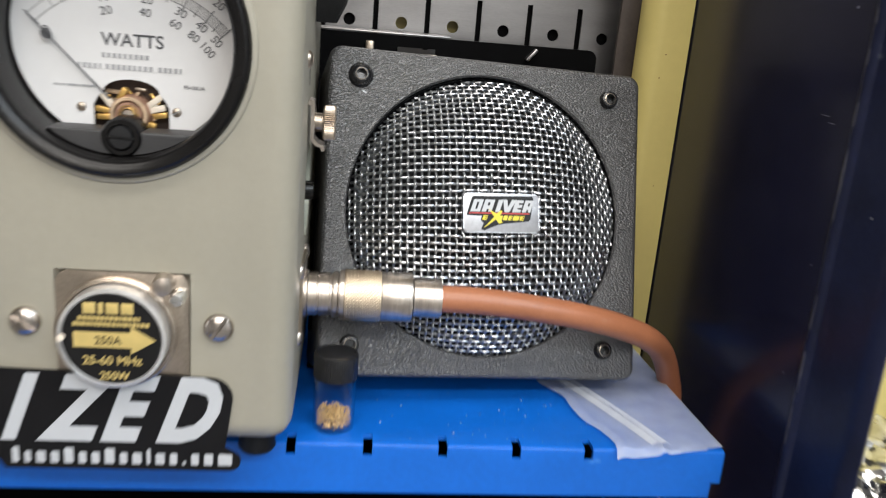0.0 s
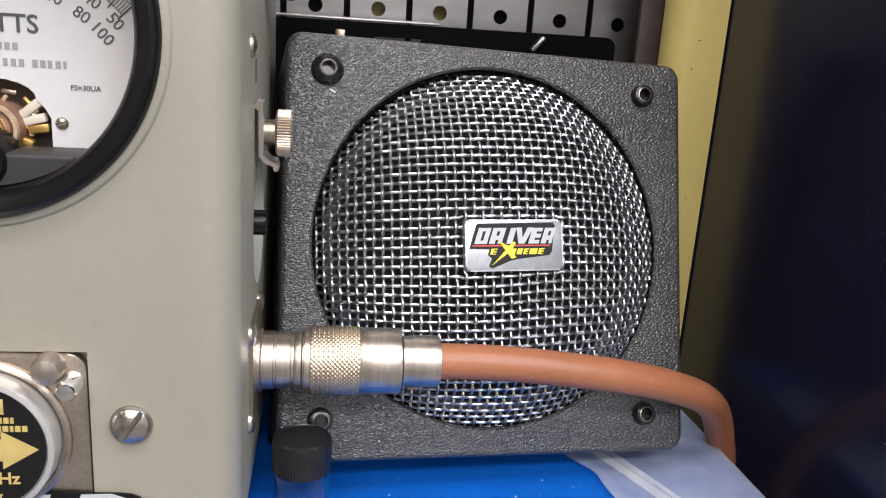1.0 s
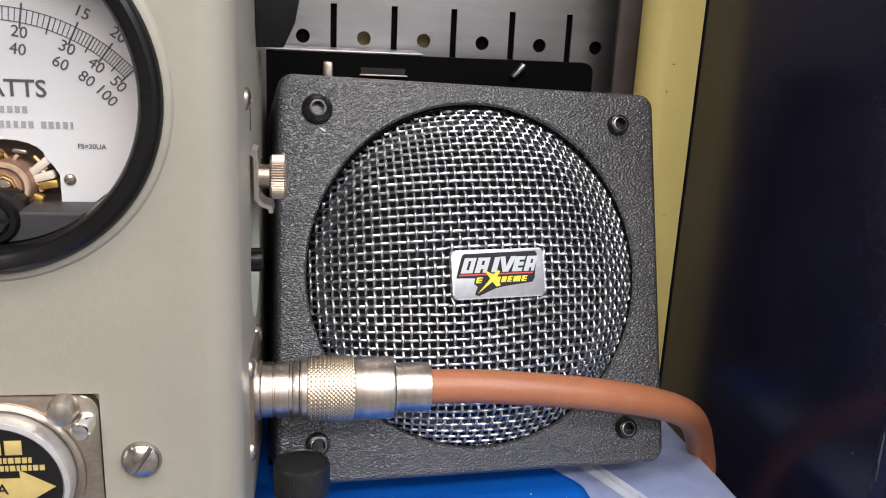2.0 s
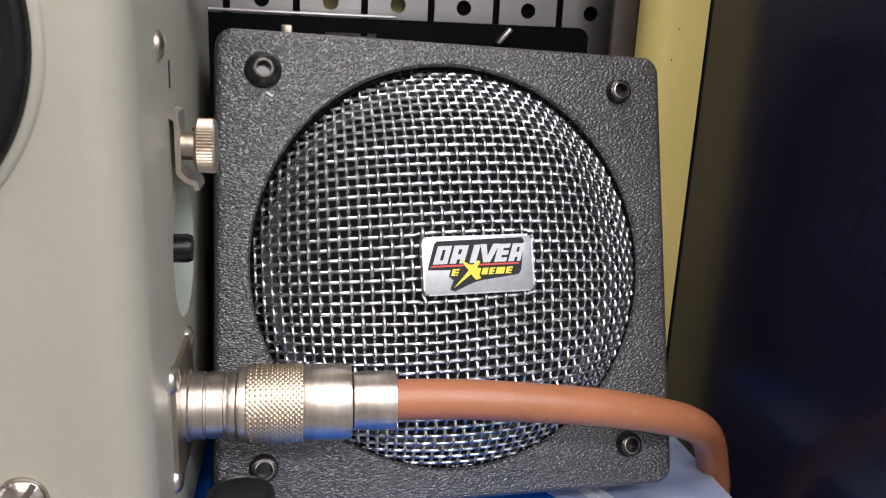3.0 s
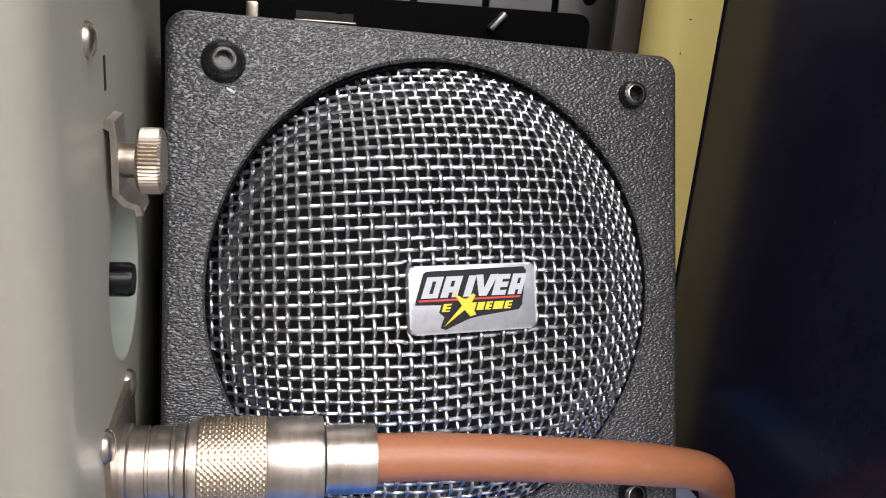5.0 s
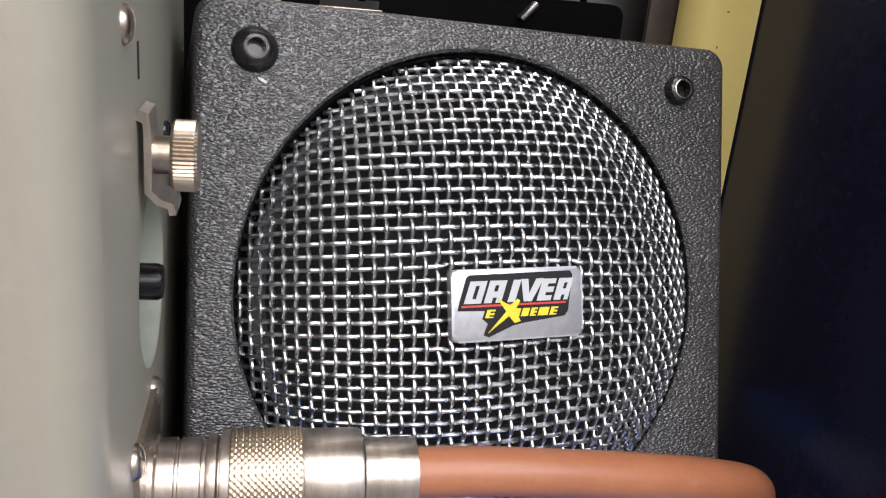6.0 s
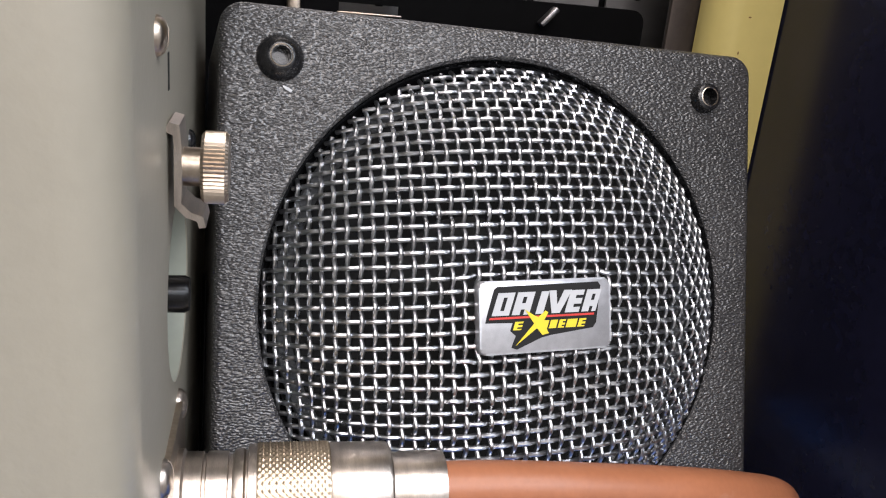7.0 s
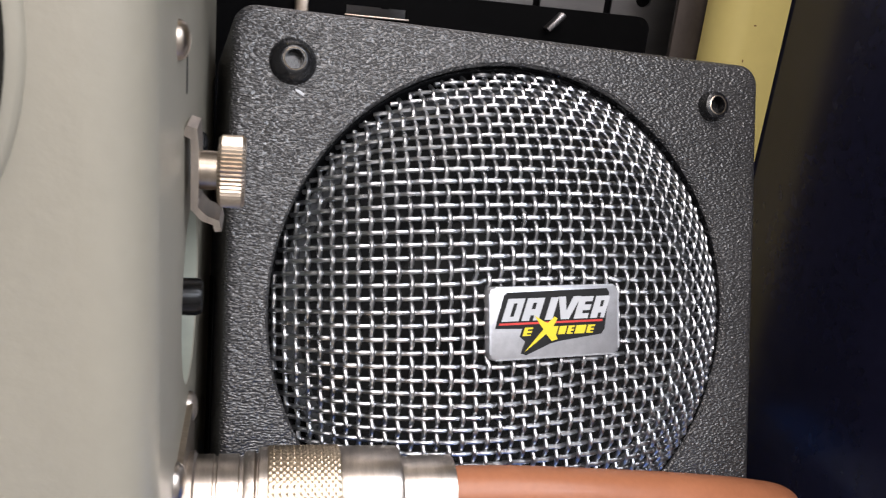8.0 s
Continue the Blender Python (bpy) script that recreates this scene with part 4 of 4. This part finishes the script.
    flat("emblem_star", [(-0.0068, -0.0055), (-0.0026, -0.0014), (-0.0046, 0.0014), (-0.0024, 0.0001), (-0.0016, -0.0002), (0.0000, 0.0010), (0.0006, 0.0006), (-0.0006, -0.0012), (0.0006, -0.0034), (-0.0008, -0.0037), (-0.0020, -0.0023)], 0.00119, 0.00124, LEMON, badge, "yellow star-like stroke")
    for a, b in ((-0.0062, -0.0044), (-0.0002, 0.0013), (0.0017, 0.0033), (0.0037, 0.0051), (0.0055, 0.0078), (0.0082, 0.0098)):
        flat("emblem_bar", slant(a, b, -0.0025, -0.0009), 0.00108, 0.00114, LEMON, badge)
    for a, b, z in ((-0.0054, -0.0043, -0.0014), (-0.0054, -0.0043, -0.0021), (0.0045, 0.0052, -0.0014), (0.0045, 0.0052, -0.0021), (0.0090, 0.0099, -0.0014), (0.0090, 0.0099, -0.0021)):
        flat("emblem_bar", slant(a, b, z - 0.00015, z + 0.00015), 0.00114, 0.00117, BLACK_PRINT, badge)


speaker()


# ---- vial of gold flakes ----
def vial():
    top = thing("glass_vial", pose(-0.0104, 0.0118, 0), "small glass vial of gold flakes with a black screw cap", "vial")
    g = part("glass", lathe([(0, 0.0002), (0.0063, 0.0002), (0.0071, 0.0008), (0.0072, 0.0182), (0.0062, 0.0194), (0.0062, 0.0225), (0.0056, 0.0225), (0.0056, 0.0194), (0.0066, 0.0176), (0.0066, 0.0022), (0.0060, 0.0014), (0, 0.0014)], n=48), GLASS, top, "clear glass bottle")
    g.visible_shadow = False
    rnd = random.Random(7)
    fl = bmesh.new()
    for i in range(900):
        a, r, z = rnd.uniform(0, 6.283), 0.0058 * math.sqrt(rnd.random()), 0.0018 + 0.0046 * rnd.random() ** 1.1
        s = rnd.uniform(0.00022, 0.0005)
        made = bmesh.ops.create_icosphere(fl, subdivisions=1, radius=s)["verts"]
        bmesh.ops.transform(fl, matrix=Matrix.Translation((r * math.cos(a), r * math.sin(a), z)) @ Euler((rnd.uniform(0, 3), rnd.uniform(0, 3), 0)).to_matrix().to_4x4() @ Matrix.Diagonal((1.2, 0.9, 0.6, 1)), verts=made)
    tagged(part("flakes", fl, FLAKE, top, "gold flakes and grains", smooth=False), kind="stuff")
    cap = bmesh.new()
    n = 240
    prof = [(0.0062, 0.0190), (0.0073, 0.0190), (0.0075, 0.0194), (0.0075, 0.0266), (0.0072, 0.0276), (0.0064, 0.0280), (0.0061, 0.0277), (0.0, 0.0278)]
    rings = []
    for r, h in prof:
        if r == 0:
            rings.append([cap.verts.new((0, 0, h))])
        else:
            rings.append([cap.verts.new(((r - (0.00015 if r > 0.0073 and i % 4 in (2, 3) else 0)) * math.cos(2 * math.pi * i / n), (r - (0.00015 if r > 0.0073 and i % 4 in (2, 3) else 0)) * math.sin(2 * math.pi * i / n), h)) for i in range(n)])
    for a, b in zip(rings, rings[1:]):
        for i in range(n):
            j = (i + 1) % n
            cap.faces.new((a[i], a[j], b[j], b[i]) if len(b) > 1 else (a[i], a[j], b[0]))
    part("cap", mesh_of(cap, "cap", True, 25), SMOOTH_BLACK, top, "ribbed black screw cap")


vial()


# ---- sticker on the wattmeter's foot ----
def sticker():
    y = MF - 0.0009
    top = thing("vinyl_sticker", pose(-0.0722, y, 0.016), "black vinyl sticker with slanted white letters", "sticker")
    off = Matrix.Translation((0.0722, -y, -0.016))

    def flat(name, outline, y0, y1, mat, label=""):
        me = mesh_of(prism(outline, y0, y1, "y"), name)
        me.transform(off)
        return part(name, me, mat, top, label)

    corner = lambda cx, cz, r, a0, a1: [(cx + r * math.cos(radians(a0 + (a1 - a0) * i / 6)), cz + r * math.sin(radians(a0 + (a1 - a0) * i / 6))) for i in range(7)]
    ground = [(-0.106, 0.0002), (-0.108, 0.0030), (-0.135, 0.0042)][::-1] + corner(-0.0412, 0.0036, 0.0034, -90, 60) + [(-0.0425, 0.0082)] + corner(-0.0470, 0.0245, 0.0066, -10, 90) + [(-0.0545, 0.0313), (-0.135, 0.0330)]
    flat("ground", ground, y - 0.0002, y + 0.0004, VINYL)
    for letter, x in zip("IZED", (-0.1044, -0.0882, -0.0738, -0.0552)):
        words("lettering", letter, 0.0282, off @ facing(x, y - 0.0003, 0.0192), WHITE, top, bold=0.0012, squeeze=0.74, shear=0.48)
    rnd = random.Random(2)
    x = -0.1040
    for w, tall in ((1.1, 1), (1.0, 0), (1.5, 0), (1.3, 0), (1.5, 1), (1.2, 0), (1.3, 0), (1.6, 1), (1.2, 0), (1.5, 0), (0.6, 1), (1.5, 0), (1.2, 0), (0.6, -1), (1.3, 0), (1.5, 0), (2.4, 0)):
        wide = w * 0.00172
        h = {1: 0.0050, 0: 0.0037, -1: 0.0011}[tall]
        flat("white_bar", rounded(wide, h, 0.00045, 3, (x + wide / 2, 0.0022 + h / 2)), y - 0.0004, y - 0.0002, WHITE)
        x += wide + 0.00158


sticker()


# ---- clear plastic bag on the shelf ----
def bag():
    top = thing("plastic_bag", pose(0.1, 0.03, 0), "clear milky plastic zip bag lying over the shelf's edge", "bag")
    bm = bmesh.new()
    nu, nv = 40, 60
    grid = []
    for j in range(nv + 1):
        v = j / nv
        row = []
        for i in range(nu + 1):
            u = i / nu
            left = 0.0868 - 0.0300 * v + 0.0012 * math.sin(v * 21) + 0.0010 * noise.noise(Vector((v * 9, 0, 0)))
            x = left + (0.1262 - 0.004 * v - left) * u
            y = -0.0078 * (1 - u) ** 1.1 * max(0, 1 - v * 8) + 0.0010 + 0.094 * v
            z = 0.0007 + 0.0005 * (1 + noise.noise(Vector((x * 90, y * 60, 2)))) + 0.0011 * math.exp(-((u - 0.06) / 0.07) ** 2)
            seam = (u - max(0.12, 0.435 - 0.41 * v)) / 0.035
            z += 0.0012 * math.exp(-seam * seam)
            if y < 0.0:
                z, y = z + y * 0.55, -0.0009 + y * 0.35
            row.append(bm.verts.new((x - 0.1, y - 0.03, z)))
        grid.append(row)
    for a, b in zip(grid, grid[1:]):
        for i in range(nu):
            bm.faces.new((a[i], a[i + 1], b[i + 1], b[i]))
    part("sheet", bm, FILM, top)
    sb = bmesh.new()
    rows = []
    for j in range(31):
        v = j / 30
        left = 0.0868 - 0.0300 * v
        x = left + (0.1262 - 0.004 * v - left) * max(0.12, 0.435 - 0.41 * v)
        rows.append([sb.verts.new((x + d - 0.1, 0.0010 + 0.094 * v - 0.03, 0.0024 + h)) for d, h in ((-0.0038, -0.0009), (-0.0018, 0.0003), (0, -0.0001), (0.0016, 0.0004), (0.0034, -0.0009))])
    for a, b in zip(rows, rows[1:]):
        for k in range(4):
            sb.faces.new((a[k], a[k + 1], b[k + 1], b[k]))
    part("zip_strip", sb, SEAM, top, "raised white zip strip")


bag()


# ---- silvery packages beyond the post ----
def package(x, y, z, size, seed, label):
    top = thing("foil_package", pose(x, y, z), label, "package", "foil packages beyond the post")
    bm = bmesh.new()
    bmesh.ops.create_icosphere(bm, subdivisions=5, radius=1)
    for v in bm.verts:
        d = v.co.normalized()
        q = d * 2.2 + Vector((seed, 0, 0))
        fold = abs(noise.noise(q)) * 0.5 + 0.16 * abs(noise.noise(q * 3.7)) + 0.05 * noise.noise(q * 9)
        v.co = Vector((d.x * size[0], d.y * size[1], d.z * size[2] + size[2])) * (0.82 + fold * 0.5)
    part("wrapper", bm, FOIL, top)


tagged(part("side_cabinet", block((0.20, 0.0, -1.2), (0.50, 0.176, -0.112), 0.003), MATT_BLACK), "black steel cabinet beside the post", "cabinet")
package(0.262, 0.075, -0.112, (0.048, 0.04, 0.020), 1.3, "crumpled silver foil package lying on the black cabinet")
package(0.268, 0.080, -0.078, (0.044, 0.04, 0.022), 5.9, "crumpled silver foil package on top of another")
